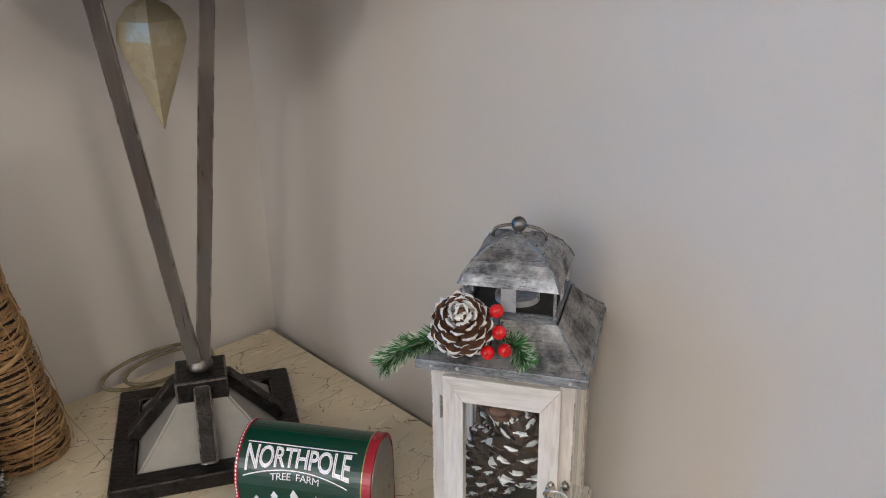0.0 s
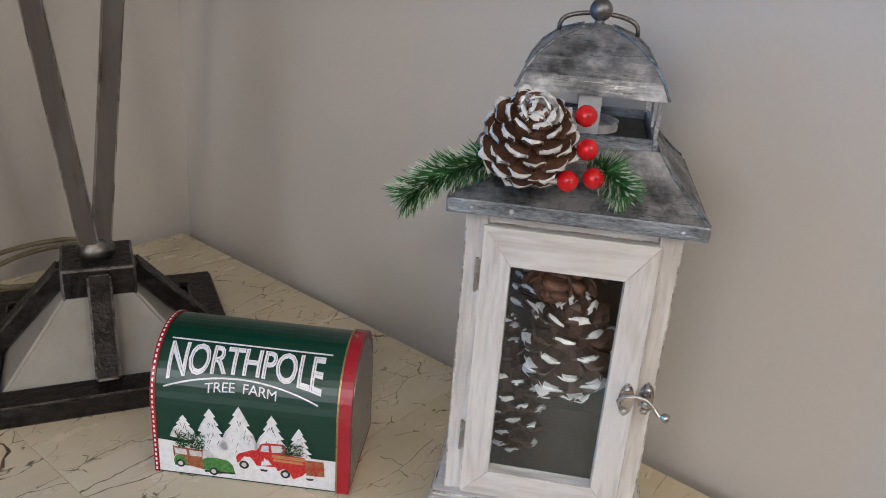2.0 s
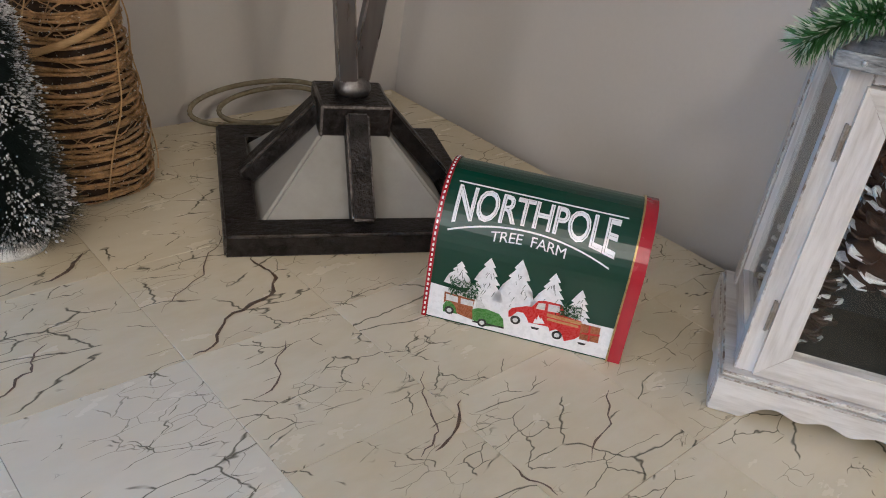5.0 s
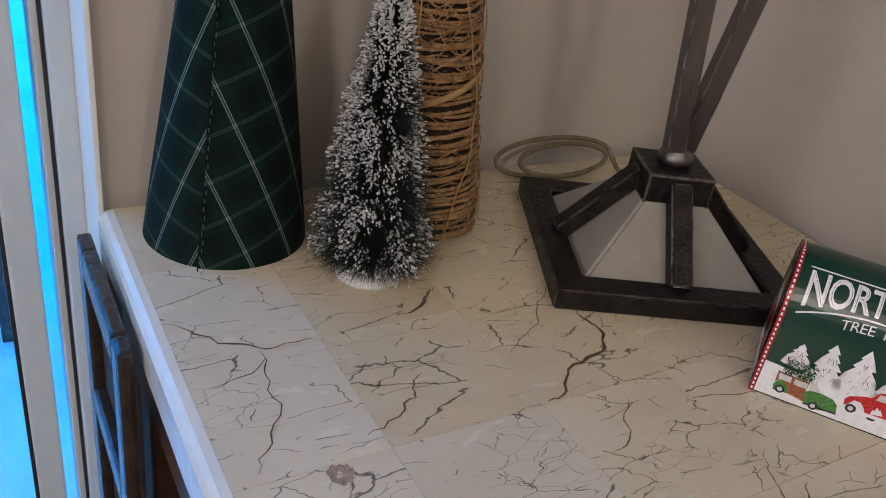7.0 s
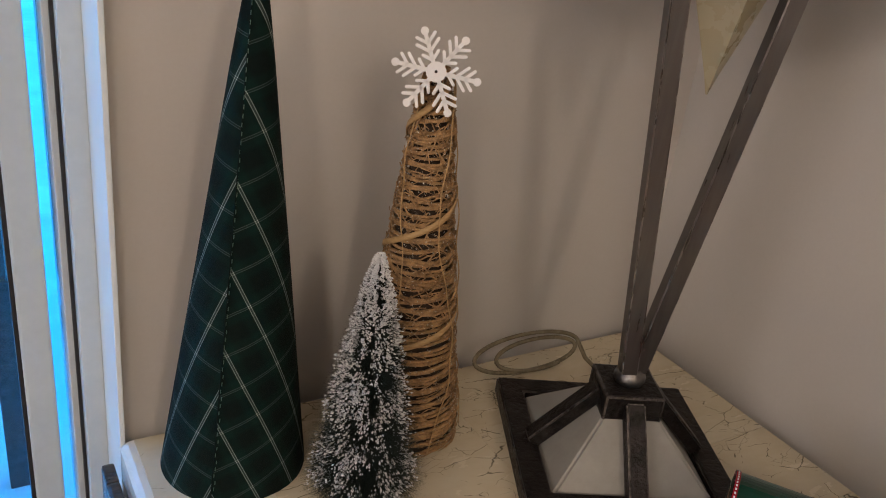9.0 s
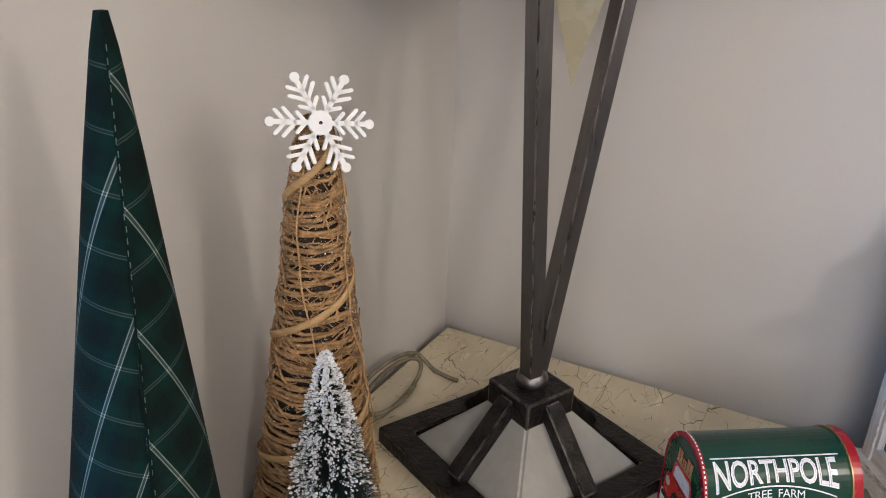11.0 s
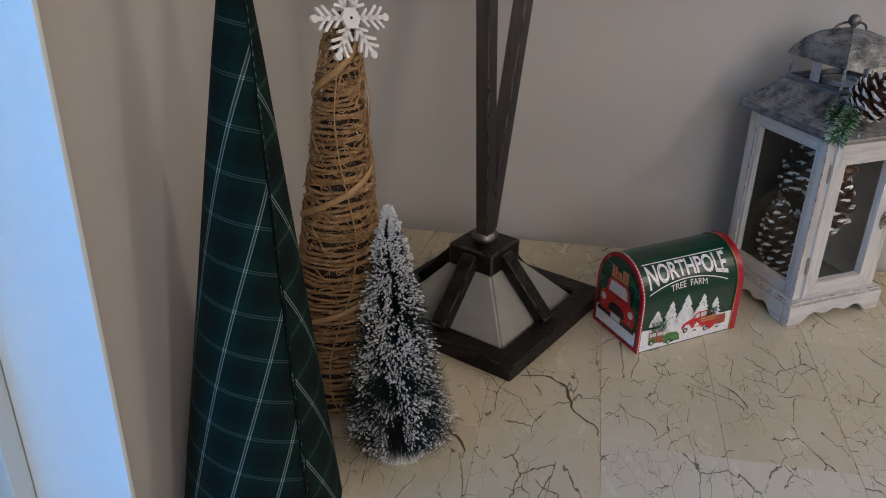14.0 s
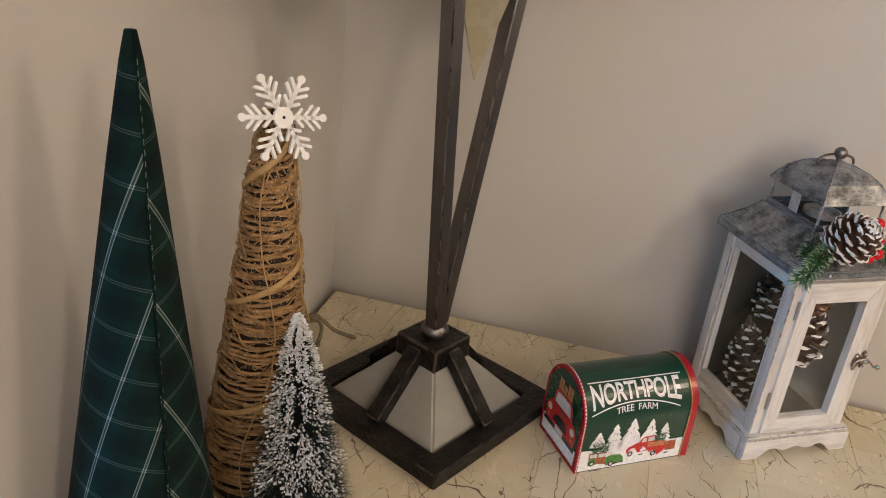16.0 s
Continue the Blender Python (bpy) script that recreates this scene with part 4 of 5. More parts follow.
printed("bonnet_mark", [[(0.037, 0.0425), (0.047, 0.0425), (0.0455, 0.0465), (0.042, 0.0485), (0.0385, 0.0465)]], INK_WOOD, face, 0.0012)
printed("bumper", [[(0.007, 0.020), (0.077, 0.020), (0.077, 0.0255), (0.007, 0.0255)]], INK_DARK, face, 0.001)
printed("number_plate_bar", [[(0.033, 0.021), (0.051, 0.021), (0.051, 0.028), (0.033, 0.028)]], INK_GLASS, face, 0.0012)
for light in (disc(0.0165, 0.041, 0.0046), disc(0.0675, 0.041, 0.0046)):
    printed("headlight", [light], INK_GLASS, face, 0.0012)
for light in (disc(0.0165, 0.031, 0.0022), disc(0.0675, 0.031, 0.0022)):
    printed("side_light", [light], INK_TAN, face, 0.0012)
printed("roof_rack", [[(0.026, 0.0722), (0.058, 0.0722), (0.058, 0.0742), (0.026, 0.0742)]], INK_TAN, face, 0.001)
for y0, y1, z1 in ((0.027, 0.038, 0.088), (0.0395, 0.0465, 0.083), (0.048, 0.057, 0.087)):
    printed("parcel", [[(y0, 0.0745), (y1, 0.0745), (y1, z1), (y0, z1)]], INK_TAN, face, 0.001)
    m0 = (y0 + y1) / 2
    printed("parcel_ribbon", [[(m0 - 0.0009, 0.0745), (m0 + 0.0009, 0.0745), (m0 + 0.0009, z1), (m0 - 0.0009, z1)]], INK_RED, face, 0.0012)
b = bmesh.new()
slab(b, inner, lambda y, z, h: (ML + h, y, z), 0.0004)
plate = part("lid_plate", b, TIN_SILVER, tin, "dull printed tin lid")

# ---------- lantern ----------
lantern = thing("wooden_lantern", pose(-0.0790, -0.5870, TOP, 0, 0, -59.0), "whitewashed wooden lantern with weathered metal roof, full of pinecones", "lantern")
BW, BD = 0.0628, 0.0628
PW = 0.0135
Z0, Z1 = 0.030, 0.231


def skirt(length, name):
    """A foot board with a scalloped lower edge."""
    b = bmesh.new()
    out = [(-length, 0.0), (-length, 0.0265), (length, 0.0265), (length, 0.0), (length * 0.70, 0.0)]
    n = 28
    for i in range(n + 1):
        x = length * 0.66 * (1 - 2 * i / n)
        q = abs(x) / (length * 0.66)
        out.append((x, 0.0045 + 0.0055 * math.sin(min(1, (1 - q) * 5) * math.pi / 2) + 0.0022 * math.cos(q * 3 * math.pi)))
    out.append((-length * 0.70, 0.0))
    slab(b, out, lambda u, v, h: (u, h, v), 0.010)
    bmesh.ops.recalc_face_normals(b, faces=b.faces[:])
    bmesh.ops.bevel(b, geom=[e for e in b.edges if e.calc_face_angle(0) > 0.6], offset=0.0009, segments=1, affect="EDGES", material=1)
    return b


FB = 0.0715
sk = part("skirt_board", skirt(FB, "skirt"), WOOD_X, lantern)
sk.location = (0, -FB, 0)
for k in (1, 2, 3):
    again("skirt_board", sk, pose(0, 0, 0, 0, 0, 90 * k) @ pose(0, -FB, 0), lantern).scale = (0.855 if k % 2 else 1.0, 1, 1)
part("floor_board", boxed((-FB + 0.011, -FB + 0.011, 0.020), (FB - 0.011, FB - 0.011, Z0), 0.001), WOOD_X, lantern)
# dark sheet over the floor board: the lantern's inner shade put in colour
part("shaded_floor_sheet", boxed((-BW + 0.010, -BW + 0.012, Z0 + 0.0007), (BW - 0.010, BW - 0.010, Z0 + 0.0014)), surf("floor_shade_grey", (0.035, 0.034, 0.030), (0.075, 0.072, 0.064), 30.0, (0.5, 0.7)), lantern)
part("base_top", boxed((-FB + 0.002, -FB + 0.002, 0.0267), (FB - 0.002, FB - 0.002, Z0 + 0.0005), 0.0012), WOOD_X, lantern)
post = part("post", boxed((-PW / 2, -PW / 2, Z0), (PW / 2, PW / 2, Z1), 0.0012), WOOD, lantern)
c = BW - PW / 2
post.location = (-c, -c, 0)
for x, y in ((c, -c), (c, c), (-c, c)):
    again("post", post, pose(x, y, 0), lantern)


def rail_frame(parent, w, z0, z1, side, foot, head, th, name_v, name_h):
    """Four mitred rails round an opening, lying in the plane y = 0 .. th."""
    def rail(name, outline, material):
        b = slab(bmesh.new(), outline, lambda u, v, h: (u, h, v), th)
        bmesh.ops.recalc_face_normals(b, faces=b.faces[:])
        bmesh.ops.bevel(b, geom=b.edges[:], offset=0.0002, segments=1, affect="EDGES", material=1)
        part(name, b, material, parent)

    wi, zi0, zi1 = w - side, z0 + foot, z1 - head
    for sg in (-1, 1):
        rail(name_v, [(sg * w, z0), (sg * w, z1), (sg * wi, zi1), (sg * wi, zi0)], WOOD)
    rail(name_h, [(-w, z0), (w, z0), (wi, zi0), (-wi, zi0)], WOOD_X)
    rail(name_h, [(-w, z1), (w, z1), (wi, zi1), (-wi, zi1)], WOOD_X)
    g = part("pane", boxed((-wi - 0.003, th * 0.45, zi0 - 0.003), (wi + 0.003, th * 0.45 + 0.002, zi1 + 0.003)), GLASS, parent)
    g.visible_shadow = False
    return g


part("head_rail", boxed((-BW + PW, -BW, Z1 - 0.0075), (BW - PW, -BW + 0.012, Z1), 0.001), WOOD_X, lantern)
ldoor = part("lantern_door", boxed((-0.0005, 0.004, Z0 + 0.003), (0.0005, 0.005, Z0 + 0.004)), WOOD, lantern, "small glazed door of the lantern")
ldoor.location = (0, -BW - 0.003, 0)
rail_frame(ldoor, BW - PW + 0.002, Z0 + 0.001, Z1 - 0.0085, 0.0178, 0.0195, 0.0240, 0.0105, "door_stile", "door_rail")
# added board, near black for the shaded wall seen through the back
part("back_shade_board", boxed((-BW + PW, BW - 0.009, Z0), (BW - PW, BW - 0.002, Z1), 0.0008), surf("back_shade_grey", (0.014, 0.014, 0.013), (0.032, 0.031, 0.028), 20.0, (0.5, 0.7)), lantern)
# added board behind the far pane, toned like the wall in shadow
part("side_view_blocker", boxed((BW - 0.0125, -BW + PW, Z0 + 0.001), (BW - 0.0100, BW - PW, Z1 - 0.002), 0.0005), surf("dimmed_wall_tone", (0.30, 0.30, 0.27), (0.40, 0.395, 0.36), 20.0, (0.4, 0.6)), lantern)
for nm, ang in (("side_panel", 90), ("side_panel", -90)):
    sp = part(nm, boxed((-0.0005, 0.004, Z0 + 0.003), (0.0005, 0.005, Z0 + 0.004)), WOOD, lantern)
    sp.matrix_basis = pose(0, 0, 0, 0, 0, ang) @ pose(0, -BW + 0.002, 0)
    rail_frame(sp, BW - PW + 0.0005, Z0, Z1, 0.0048, 0.0165, 0.0185, 0.0085, "panel_stile", "panel_rail")
for z in (0.075, 0.190):
    h = lathe(bmesh.new(), [(0.0010, z - 0.011), (0.0010, z + 0.011)], 10)
    box(h, (0.0, -0.0003, z - 0.010), (0.0022, 0.0003, z + 0.010))
    o = part("hinge", h, surf("tarnished_hinge", (0.16, 0.14, 0.115), (0.42, 0.39, 0.34), 150.0, (0.35, 0.5), metal=0.5), lantern, "small tarnished metal hinge")
    o.location = (-BW + PW - 0.0045, -BW - 0.0012, 0)

# hook latch
latch = part("latch_plate", slab(bmesh.new(), [(0.0048 * math.cos(a), 0.0115 * math.sin(a) * (1 - 0.15 * math.cos(a) ** 2)) for a in (6.2832 * i / 24 for i in range(24))], lambda u, v, h: (u, -h, v), 0.0011), CHROME, lantern, "curled nickel hook latch")
latch.location = (BW - PW - 0.0035, -BW - 0.0033, 0.121)
again("latch_plate", latch, pose(BW - PW + 0.0085, -BW - 0.0005, 0.122), lantern)
hk = [(-0.003, -0.0045, -0.004), (-0.005, -0.005, 0.001), (-0.002, -0.0058, 0.005), (0.004, -0.0062, 0.0062), (0.011, -0.0062, 0.005), (0.016, -0.0068, 0.001), (0.020, -0.0085, -0.0035), (0.023, -0.010, -0.003)]
o = part("hook", tube(bmesh.new(), hk, 0.0014, 8), CHROME, lantern, smooth=True)
o.location = latch.location
for x, y, z in ((-0.0003, -0.0015, -0.0075), (-0.0003, -0.0015, 0.0075), (0.0122, -0.0005, -0.0065), (0.0122, -0.0005, 0.0085)):
    b = bmesh.new()
    ball(b, (0, 0, 0), 0.0021, 10, 6)
    o = part("screw", b, CHROME, lantern, smooth=True)
    o.location = (latch.location.x + x, latch.location.y + y, latch.location.z + z)
b = bmesh.new()
ball(b, (0.0, 0, 0), 0.0034, 12, 8)
o = part("hook_knob", b, CHROME, lantern, smooth=True)
o.location = (latch.location.x + 0.012, latch.location.y - 0.003, latch.location.z + 0.001)
b = bmesh.new()
ball(b, (0.0, 0, 0), 0.0030, 12, 8)
o = part("hook_tip", b, CHROME, lantern, smooth=True)
o.location = (latch.location.x + 0.0235, latch.location.y - 0.0102, latch.location.z - 0.003)

# roof
ER, RZ0, RZ1, NR = 0.0738, 0.2312, 0.2405, 0.0415
part("roof_trim", boxed((-ER, -ER, RZ0), (ER, ER, RZ1), 0.0012), GALV_TRIM, lantern, "blued zinc eaves strip")
RN = 0.272


def curved_roof(levels, name, material, thick=0.0012):
    """Four sheet-metal sides through (half width, z) levels."""
    out = []
    for k in range(4):
        b = bmesh.new()
        rows = []
        for hw, z in levels:
            rows.append([b.verts.new((hw * (2 * i / 8 - 1), -hw, z)) for i in range(9)])
        for p, q in zip(rows, rows[1:]):
            for i in range(8):
                b.faces.new((p[i], p[i + 1], q[i + 1], q[i]))
        bmesh.ops.solidify(b, geom=b.faces[:], thickness=thick)
        o = part(name, b, material, lantern)
        o.matrix_basis = pose(0, 0, 0, 0, 0, 90 * k)
        out.append(o)
    return out


curved_roof([(ER - 0.0005, RZ1 - 0.0005), (0.063, 0.2488), (0.052, 0.2600), (NR + 0.002, 0.2715)], "roof_sheet", GALV)
for k in range(4):
    o = part("roof_seam", tube(bmesh.new(), [(-ER + 0.001, -ER + 0.001, RZ1), (-0.063, -0.063, 0.2491), (-0.052, -0.052, 0.2603), (-NR - 0.002, -NR - 0.002, 0.2720)], 0.0011, 6), GALV_TRIM, lantern)
    o.matrix_basis = pose(0, 0, 0, 0, 0, 90 * k)
# chimney with open sides
part("vent_inside", boxed((-NR + 0.004, -NR + 0.004, 0.262), (NR - 0.004, NR - 0.004, 0.2722)), INSIDE, lantern)
for k in range(4):
    o = part("vent_sill", boxed((-NR, -NR, 0.2685), (NR - 0.003, -NR + 0.003, 0.2775), 0.0006), GALV_TRIM, lantern)
    o.matrix_basis = pose(0, 0, 0, 0, 0, 90 * k)
    o = part("vent_corner", boxed((-NR + 0.001, -NR + 0.001, 0.277), (-NR + 0.0035, -NR + 0.0035, 0.307), 0.0004), GALV, lantern)
    o.matrix_basis = pose(0, 0, 0, 0, 0, 90 * k)
    o = part("vent_strap", boxed((-0.0065, -NR + 0.001, 0.272), (0.0065, -NR + 0.0025, 0.307)), PLASTIC, lantern)
    o.matrix_basis = pose(0, 0, 0, 0, 0, 90 * k)
part("candle_cup", lathe(bmesh.new(), [(0.020, 0.2722), (0.020, 0.2775), (0.018, 0.2775), (0.018, 0.2735)], 28), PLASTIC, lantern)
CR = 0.0435
curved_roof([(CR, 0.300), (0.0395, 0.309), (0.033, 0.3185), (0.023, 0.3270), (0.009, 0.333), (0.0035, 0.3345)], "cap_sheet", GALV)
for k in range(4):
    o = part("cap_seam", tube(bmesh.new(), [(-h, -h, z + 0.0004) for h, z in ((CR, 0.300), (0.0395, 0.309), (0.033, 0.3185), (0.023, 0.3270), (0.009, 0.333))], 0.0009, 6), GALV_TRIM, lantern)
    o.matrix_basis = pose(0, 0, 0, 0, 0, 90 * k)
b = bmesh.new()
ball(b, (0, 0, 0.3425), 0.0068, 24, 14)
part("finial_ball", b, PEWTER, lantern, "shiny pewter finial ball", True)
part("finial_neck", lathe(bmesh.new(), [(0.0045, 0.332), (0.003, 0.335), (0.003, 0.339)], 16), GALV_TRIM, lantern)
ring = [(0.0235 * math.cos(a), 0.003 + 0.010 * math.sin(a) * 0.2, 0.3285 + 0.0115 * abs(math.sin(a)) ** 0.55) for a in (math.pi * i / 24 for i in range(25))]
part("carry_ring", tube(bmesh.new(), ring, 0.0014, 8), PEWTER, lantern, smooth=True)
for x, z in ((-0.059, 0.2358), (0.059, 0.2358), (-0.036, 0.2358)):
    b = bmesh.new()
    ball(b, (0, 0, 0), 0.0017, 10, 6)
    o = part("rivet", b, GALV, lantern, smooth=True)
    o.location = (x, -ER - 0.0002, z)

# ---------- pinecones ----------
LM = lantern.matrix_basis.copy()


def pinecone(name, m, length, radius, rows, brown, frost, label, group, seed, parent=None):
    """A core with scales set in a spiral round it, each with a frosted lip."""
    rr = random.Random(seed)
    n = 10
    b = lathe(bmesh.new(), [(radius * 0.30, 0.0), (radius * 0.5, length * 0.3), (radius * 0.42, length * 0.7), (radius * 0.08, length * 0.97)], n)
    core = part(name, b, brown, parent, label)
    core.matrix_basis = m
    if parent is None:
        tagged(core, label, "pinecone", group)
    for i in range(rows):
        k = (i + 0.5) / rows
        a = i * 2.39996 + rr.uniform(-0.07, 0.07)
        r = radius * (math.sin(math.pi * (0.16 + 0.80 * k)) ** 0.62) * (1 - 0.20 * k) * rr.uniform(0.94, 1.05)
        z = length * (0.04 + 0.90 * k)
        w = radius * (0.34 - 0.13 * k) * math.sqrt(84 / rows) * 0.88 * rr.uniform(0.9, 1.1)
        tilt = -0.50 + 1.0 * k + 0.85 * k ** 4 + rr.uniform(-0.08, 0.08)
        out = Vector((math.cos(a), math.sin(a), 0))
        side = Vector((-math.sin(a), math.cos(a), 0))
        d = (out * math.cos(tilt) + Vector((0, 0, math.sin(tilt)))).normalized()
        up = side.cross(d) * -1
        root = Vector((0, 0, z - 0.1 * length * k)) + out * r * 0.25
        ln = r * 0.80 + 0.0015
        curl = radius * 0.11
        vs, fs, mi = [], [], []
        steps = ((0.0, 0.30, 0.0, 0.05), (0.45, 0.78, 0.0, 0.07), (0.80, 1.0, 0.25, 0.12), (0.93, 0.93, 0.62, 0.15), (1.0, 0.74, 0.85, 0.10))
        jag = [rr.uniform(0.9, 1.1) for c in range(5)]
        for under in (0, 1):
            for f, wf, lift, th in steps:
                for c in range(5):
                    x = c / 2 - 1
                    p = root + d * ln * f * (1 - 0.15 * x * x) * (jag[c] if f == 1.0 else 1) + side * w * wf * x + up * (curl * lift - w * 0.12 * x * x)
                    vs.append(p - up * radius * th * (1 - 0.5 * abs(x)) if under else p)
        white = rr.random() < frost
        snowy = k > 0.82 and frost > 0.95
        for j in range(4):
            for c in range(4):
                p = 5 * j + c
                lip = (j == 3 and (c in (1, 2) or frost > 0.95)) or (j == 2 and c in (1, 2) and frost < 0.95)
                fs.append((p, p + 1, p + 6, p + 5))
                mi.append(1 if white and (lip or (snowy and j > 0)) else 0)
                p += 25
                fs.append((p, p + 5, p + 6, p + 1))
                mi.append(1 if white and j == 3 and rr.random() < 0.5 else 0)
        for j in range(4):
            for c in (0, 4):
                p = 5 * j + c
                fs.append((p, p + 5, p + 30, p + 25))
                mi.append(1 if white and j == 3 and frost > 0.95 else 0)
        for c in range(4):
            p = 20 + c
            fs.append((p, p + 1, p + 26, p + 25))
            mi.append(1 if white else 0)
        me = bpy.data.meshes.new("scale")
        me.from_pydata(vs, [], fs)
        me.materials.append(brown)
        me.materials.append(SNOW)
        me.polygons.foreach_set("material_index", mi)
        for p in me.polygons:
            p.use_smooth = True
        me.validate()
        o = new("scale", me)
        o.parent = core
    return core


GR = "pinecones in the lantern"
pinecone("pinecone", LM @ pose(-0.022, 0.001, Z0 + 0.0015, -8, -9, 0), 0.112, 0.0262, 84, CONE_DARK, 0.85, "upright dark pinecone with white tips inside the lantern", GR, 1)
pinecone("pinecone", LM @ pose(0.010, -0.004, Z0 + 0.064, 12, -10, 40), 0.084, 0.0325, 50, CONE_DARK, 0.8, "leaning dark pinecone with white tips inside the lantern", GR, 2)
pinecone("pinecone", LM @ pose(-0.014, 0.008, Z0 + 0.105, -15, 26, 10), 0.074, 0.0270, 54, CONE_DARK, 0.8, "dark pinecone resting high inside the lantern", GR, 3)
pinecone("pinecone", LM @ pose(0.004, -0.006, Z0 + 0.190, 150, 12, 0), 0.066, 0.0330, 50, CONE, 0.15, "brown pinecone near the lantern top", GR, 4)

# ---------- garland on the roof ----------
spray = thing("berry_pick", LM @ pose(0, 0, 0), "frosted pinecone pick with red berries on the lantern roof", "garland")
pinecone("pinecone_head", Matrix.Translation((-0.033, -0.069, 0.2680)) @ Vector((0.16, -0.64, 0.75)).to_track_quat("Z", "Y").to_matrix().to_4x4(), 0.047, 0.0265, 66, CONE, 1.0, "brown pinecone with snowy tips", "", 6, spray)
for x, y, z in ((-0.0020, -0.0780, 0.2955), (0.0010, -0.0815, 0.2785), (0.0062, -0.0815, 0.2630), (-0.0075, -0.0850, 0.2610)):
    b = bmesh.new()
    ball(b, (x, y, z), 0.0059, 20, 12)
    be = part("berry", b, BERRY, spray, "glossy red berry", True)
    b = bmesh.new()
    ball(b, (x + 0.0012, y - 0.0056, z + 0.0016), 0.0006, 8, 6)
    part("berry_tip", b, CONE_DARK, be)
    part("berry_stalk", tube(bmesh.new(), [(x, y + 0.004, z), (x - 0.004, -0.050, z - 0.006), (-0.006, -0.046, 0.262)], 0.0007, 5), CONE_DARK, spray)


def sprig(path, count, ln, seed, name="pine_sprig"):
    rr = random.Random(seed)
    pts = [Vector(p) for p in path]
    stem = part(name, tube(bmesh.new(), pts, 0.0011, 6), NEEDLE, spray, "frosted green pine sprig")
    for frost in (0, 1):
        b = bmesh.new()
        for i in range(count // (2 if frost else 1)):
            u = rr.random() * (len(pts) - 1)
            j = min(int(u), len(pts) - 2)
            c = pts[j].lerp(pts[j + 1], u - j)
            d = (pts[j + 1] - pts[j]).normalized()
            o = Vector((rr.gauss(0, 1), rr.gauss(0, 1), rr.gauss(0, 1)))
            o = (o - d * o.dot(d)).normalized()
            v = (d * rr.uniform(0.5, 1.0) + o * rr.uniform(0.6, 1.0)).normalized() * ln * rr.uniform(0.75, 1.1)
            s = v.orthogonal().normalized() * 0.00055
            q = v.cross(s).normalized() * 0.00035
            if frost:
                c, v = c + v * 0.55, v * 0.47
                s, q = s * 0.95, q * 1.2
            e = [b.verts.new(c + s), b.verts.new(c - s), b.verts.new(c + q), b.verts.new(c + v * 0.6 + s), b.verts.new(c + v * 0.6 - s), b.verts.new(c + v)]
            for f in ((0, 1, 4, 3), (0, 3, 2), (1, 2, 4), (3, 4, 5), (2, 3, 5), (2, 5, 4)):
                b.faces.new([e[k] for k in f])
        tagged(part("frosted_needles" if frost else "needles", b, NEEDLE_TIP if frost else NEEDLE, stem), kind="stuff")


sprig([(-0.030, -0.058, 0.265), (-0.053, -0.075, 0.265), (-0.074, -0.089, 0.259), (-0.092, -0.097, 0.247)], 950, 0.0155, 11)
sprig([(0.004, -0.064, 0.262), (0.014, -0.075, 0.266), (0.022, -0.082, 0.259)], 560, 0.0150, 12)
sprig([(-0.020, -0.040, 0.262), (-0.045, -0.046, 0.262), (-0.062, -0.060, 0.254)], 300, 0.013, 13)

# ---------- outside the glass ----------
chair = thing("patio_chair", pose(-1.12, 1.25, -0.05), "black resin wicker patio chair outside the door", "chair")
part("side_panel", boxed((-0.30, -0.30, 0.50), (0.42, 0.25, 1.15), 0.02), WICKER, chair)
for x in (-0.28, 0.40):
    for y in (-0.28, 0.23):
        part("leg", boxed((x - 0.02, y - 0.02, 0), (x + 0.02, y + 0.02, 0.51), 0.003), WICKER, chair)
part("stretcher", boxed((-0.28, -0.275, 0.36), (0.40, -0.245, 0.41), 0.004), WICKER, chair)

# ---------- marble pieces of the table top ----------
XS = [TX0 + 0.012, -0.547, -0.433, -0.322, -0.2095, -0.097, TX1]
YS = [TY1, -0.111, -0.228, -0.345, -0.462, -0.579, -0.696, TY0]
tiles = {}
for i in range(6):
    for j in range(7):
        x0, x1, y1, y0 = XS[i], XS[i + 1], YS[j], YS[j + 1]
        pale = (i, j) in ((0, 1), (0, 2), (0, 3), (1, 3), (1, 4), (1, 5))
        key = (round(x1 - x0, 4), round(y1 - y0, 4), pale)
        m = pose((x0 + x1) / 2, (y0 + y1) / 2, TOP)
        if key in tiles:
            again("tile", tiles[key], m, table)
        else:
            hx, hy = (x1 - x0) / 2 - 0.00013, (y1 - y0) / 2 - 0.00013
            tiles[key] = part("tile", boxed((-hx, -hy, -0.006), (hx, hy, 0), 0.00025, 1), MARBLE_PALE if pale else MARBLE, table)
            tiles[key].matrix_basis = m
b = bmesh.new()
slab(b, [(TX0 + 0.0119, TOP - 0.040), (TX0 - 0.0005, TOP - 0.040), (TX0 - 0.0005, TOP - 0.0080), (TX0 + 0.0018, TOP - 0.0042), (TX0 + 0.0060, TOP - 0.0014), (TX0 + 0.0119, TOP)], lambda u, v, h: (u, TY0 + h, v), TY1 - TY0)
part("edge_moulding", b, surf("plain_pale_edge", (0.60, 0.57, 0.50), (0.68, 0.65, 0.58), 12.0, (0.14, 0.26), bump=0.03), table)
part("edge_band", boxed((TX0 + 0.012, TY0 - 0.0005, TOP - 0.040), (TX1, TY0 + 0.0035, TOP - 0.0062), 0.001), MARBLE, table)

# long dark veins and a fossil stain in the marble
VEIN = surf("brown_vein", (0.05, 0.03, 0.018), (0.16, 0.105, 0.065), 300.0, (0.3, 0.5))


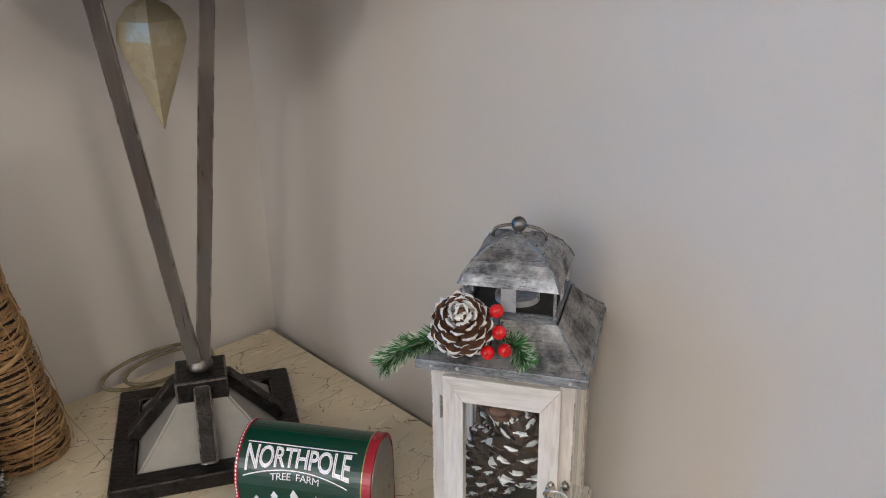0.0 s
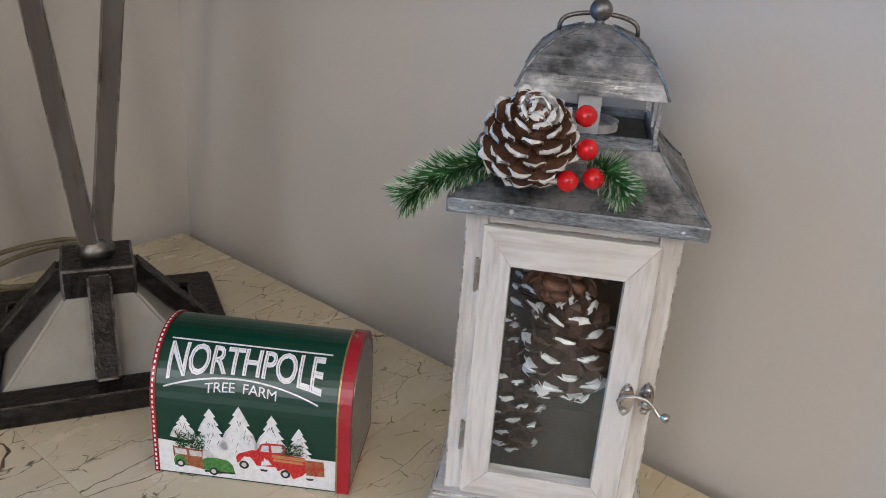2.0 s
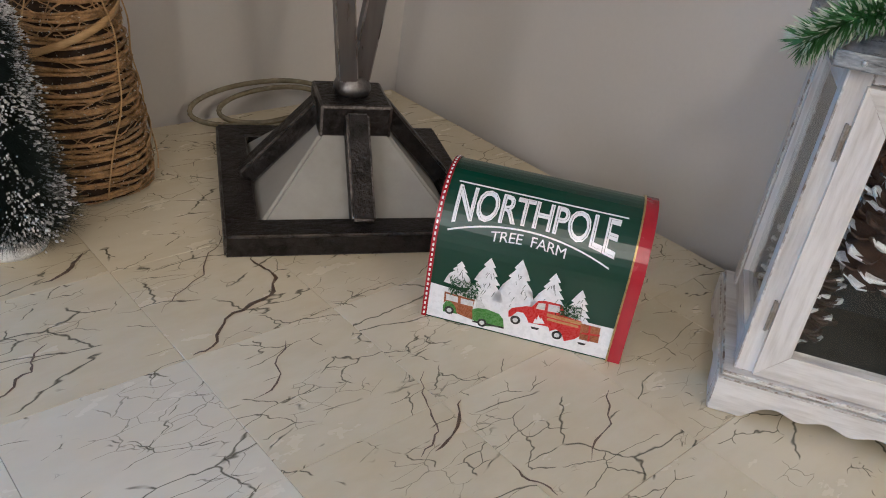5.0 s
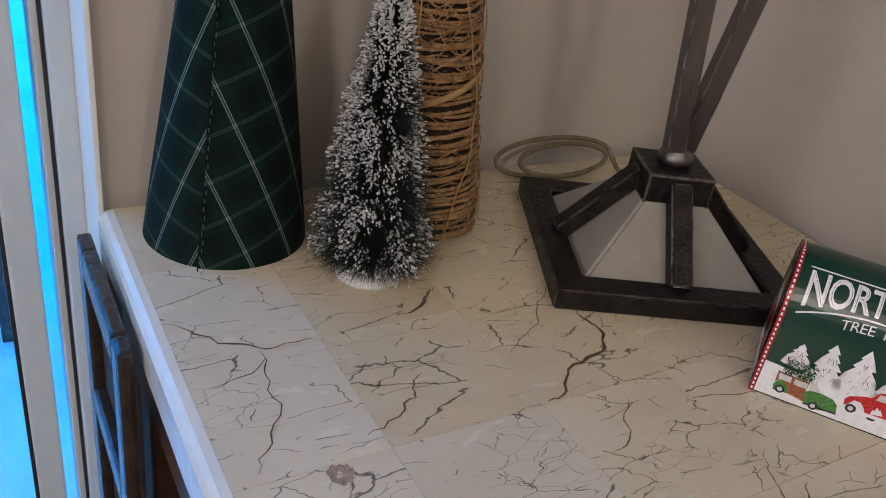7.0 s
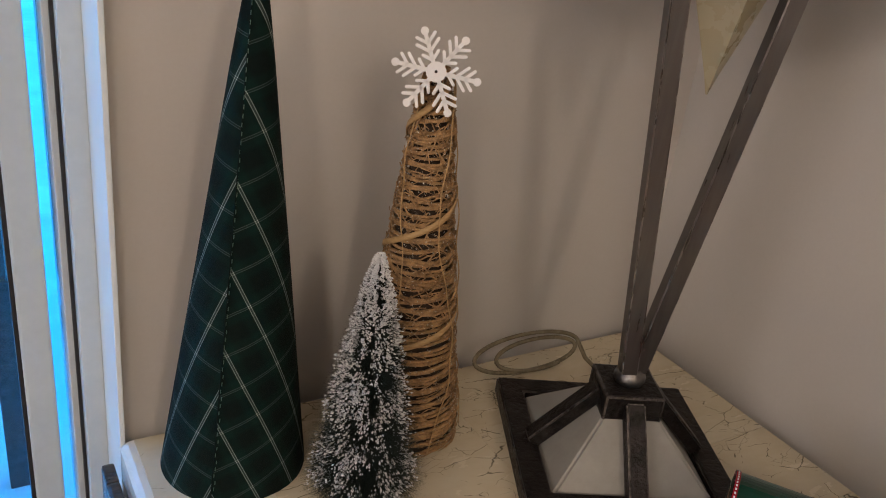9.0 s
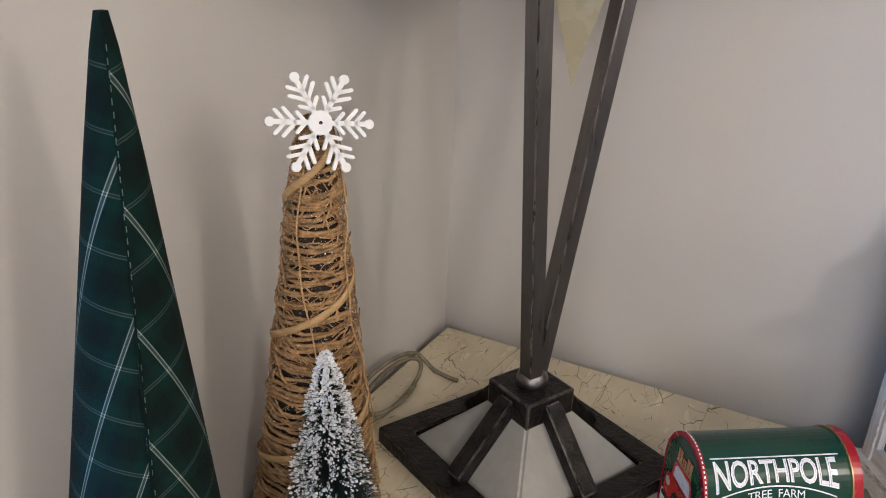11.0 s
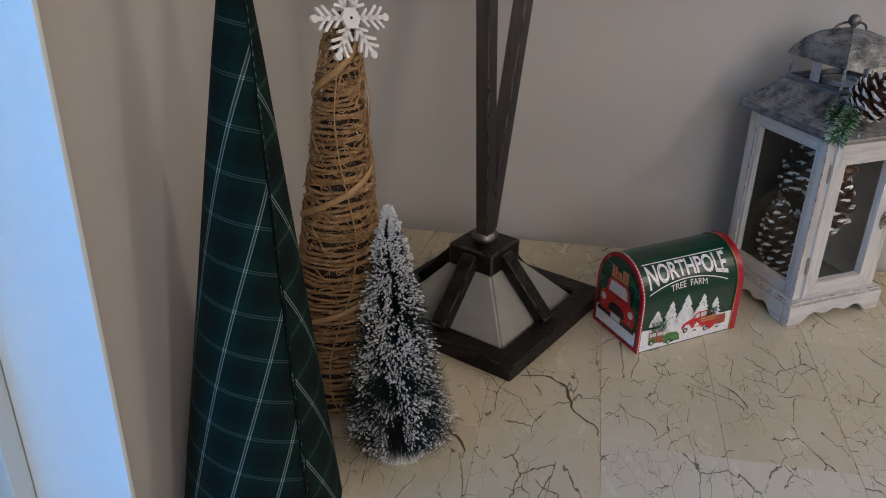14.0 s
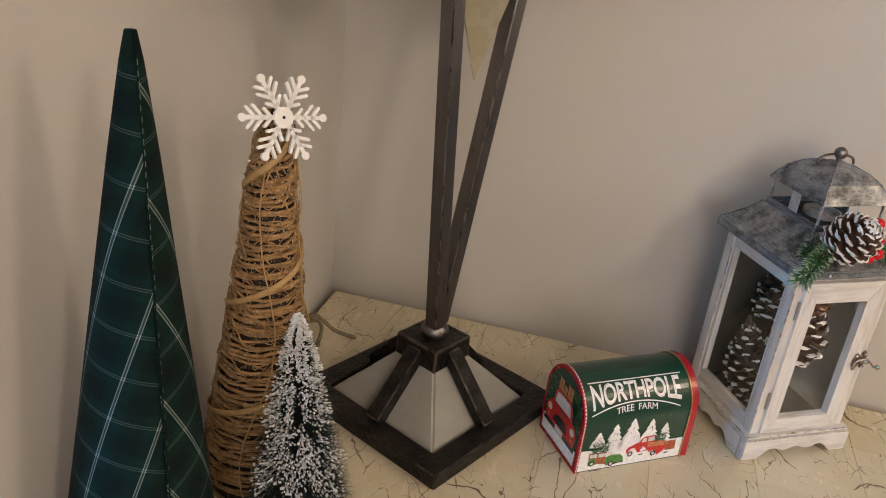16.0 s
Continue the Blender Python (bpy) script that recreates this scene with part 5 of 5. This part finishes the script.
def vein(width, *ends):
    """A thin inlaid crack that wanders between a few places on the table top."""
    rr = random.Random(int(abs(ends[0][0]) * 1e4))
    pts = [Vector(p) for p in ends]
    for r in range(3):
        fine = []
        for p, q in zip(pts, pts[1:]):
            d = q - p
            fine += [p, p.lerp(q, rr.uniform(0.4, 0.6)) + Vector((-d.y, d.x)) * rr.uniform(-0.17, 0.17)]
        pts = fine + [pts[-1]]
    b = bmesh.new()
    rows = []
    for i, p in enumerate(pts):
        d = (pts[min(i + 1, len(pts) - 1)] - pts[max(i - 1, 0)]).normalized()
        k = i / (len(pts) - 1)
        w = width * (0.18 + math.sin(math.pi * k) ** 0.7 * rr.uniform(0.25, 1.0))
        rows.append((b.verts.new((p.x - d.y * w, p.y + d.x * w, TOP + 0.00022)), b.verts.new((p.x + d.y * w, p.y - d.x * w, TOP + 0.00022))))
    for p, q in zip(rows, rows[1:]):
        b.faces.new((p[0], p[1], q[1], q[0]))
    return part("vein", b, VEIN, table)


vein(0.0009, (-0.646, -0.179), (-0.600, -0.218), (-0.550, -0.227))
vein(0.0008, (-0.592, -0.228), (-0.596, -0.285), (-0.628, -0.337))
vein(0.0006, (-0.634, -0.257), (-0.591, -0.238))
vein(0.0016, (-0.336, -0.256), (-0.336, -0.292), (-0.392, -0.319), (-0.427, -0.343))
vein(0.0005, (-0.337, -0.204), (-0.365, -0.241), (-0.424, -0.291))
vein(0.0015, (-0.439, -0.194), (-0.476, -0.219))
vein(0.0008, (-0.370, -0.360), (-0.416, -0.399))
vein(0.0009, (-0.496, -0.287), (-0.512, -0.309), (-0.557, -0.330))
vein(0.0019, (-0.004, -0.693), (-0.032, -0.701), (-0.052, -0.730))
vein(0.0012, (-0.208, -0.635), (-0.254, -0.659))
vein(0.0011, (-0.323, -0.526), (-0.318, -0.557))
vein(0.0008, (-0.220, -0.515), (-0.280, -0.550))
vein(0.0011, (-0.310, -0.468), (-0.353, -0.493))
vein(0.0014, (-0.181, -0.682), (-0.162, -0.703), (-0.156, -0.743))
vein(0.0007, (-0.312, -0.434), (-0.337, -0.473), (-0.363, -0.492))
STAIN = surf("rusty_fossil_stain", (0.20, 0.14, 0.10), (0.48, 0.39, 0.30), 260.0, (0.3, 0.5))
b = bmesh.new()
for k in range(7):
    a = k * 0.9
    c = (-0.585 + 0.0052 * math.cos(a), -0.354 + 0.0052 * math.sin(a))
    b.faces.new([b.verts.new((c[0] + (0.0034 + 0.0012 * math.sin(e * 2.3 + k)) * math.cos(e), c[1] + (0.0034 + 0.0012 * math.sin(e * 3.1 + k)) * math.sin(e), TOP + 0.00020 + 0.00001 * k)) for e in (6.2832 * i / 11 for i in range(11))])
part("fossil_stain", b, STAIN, table)
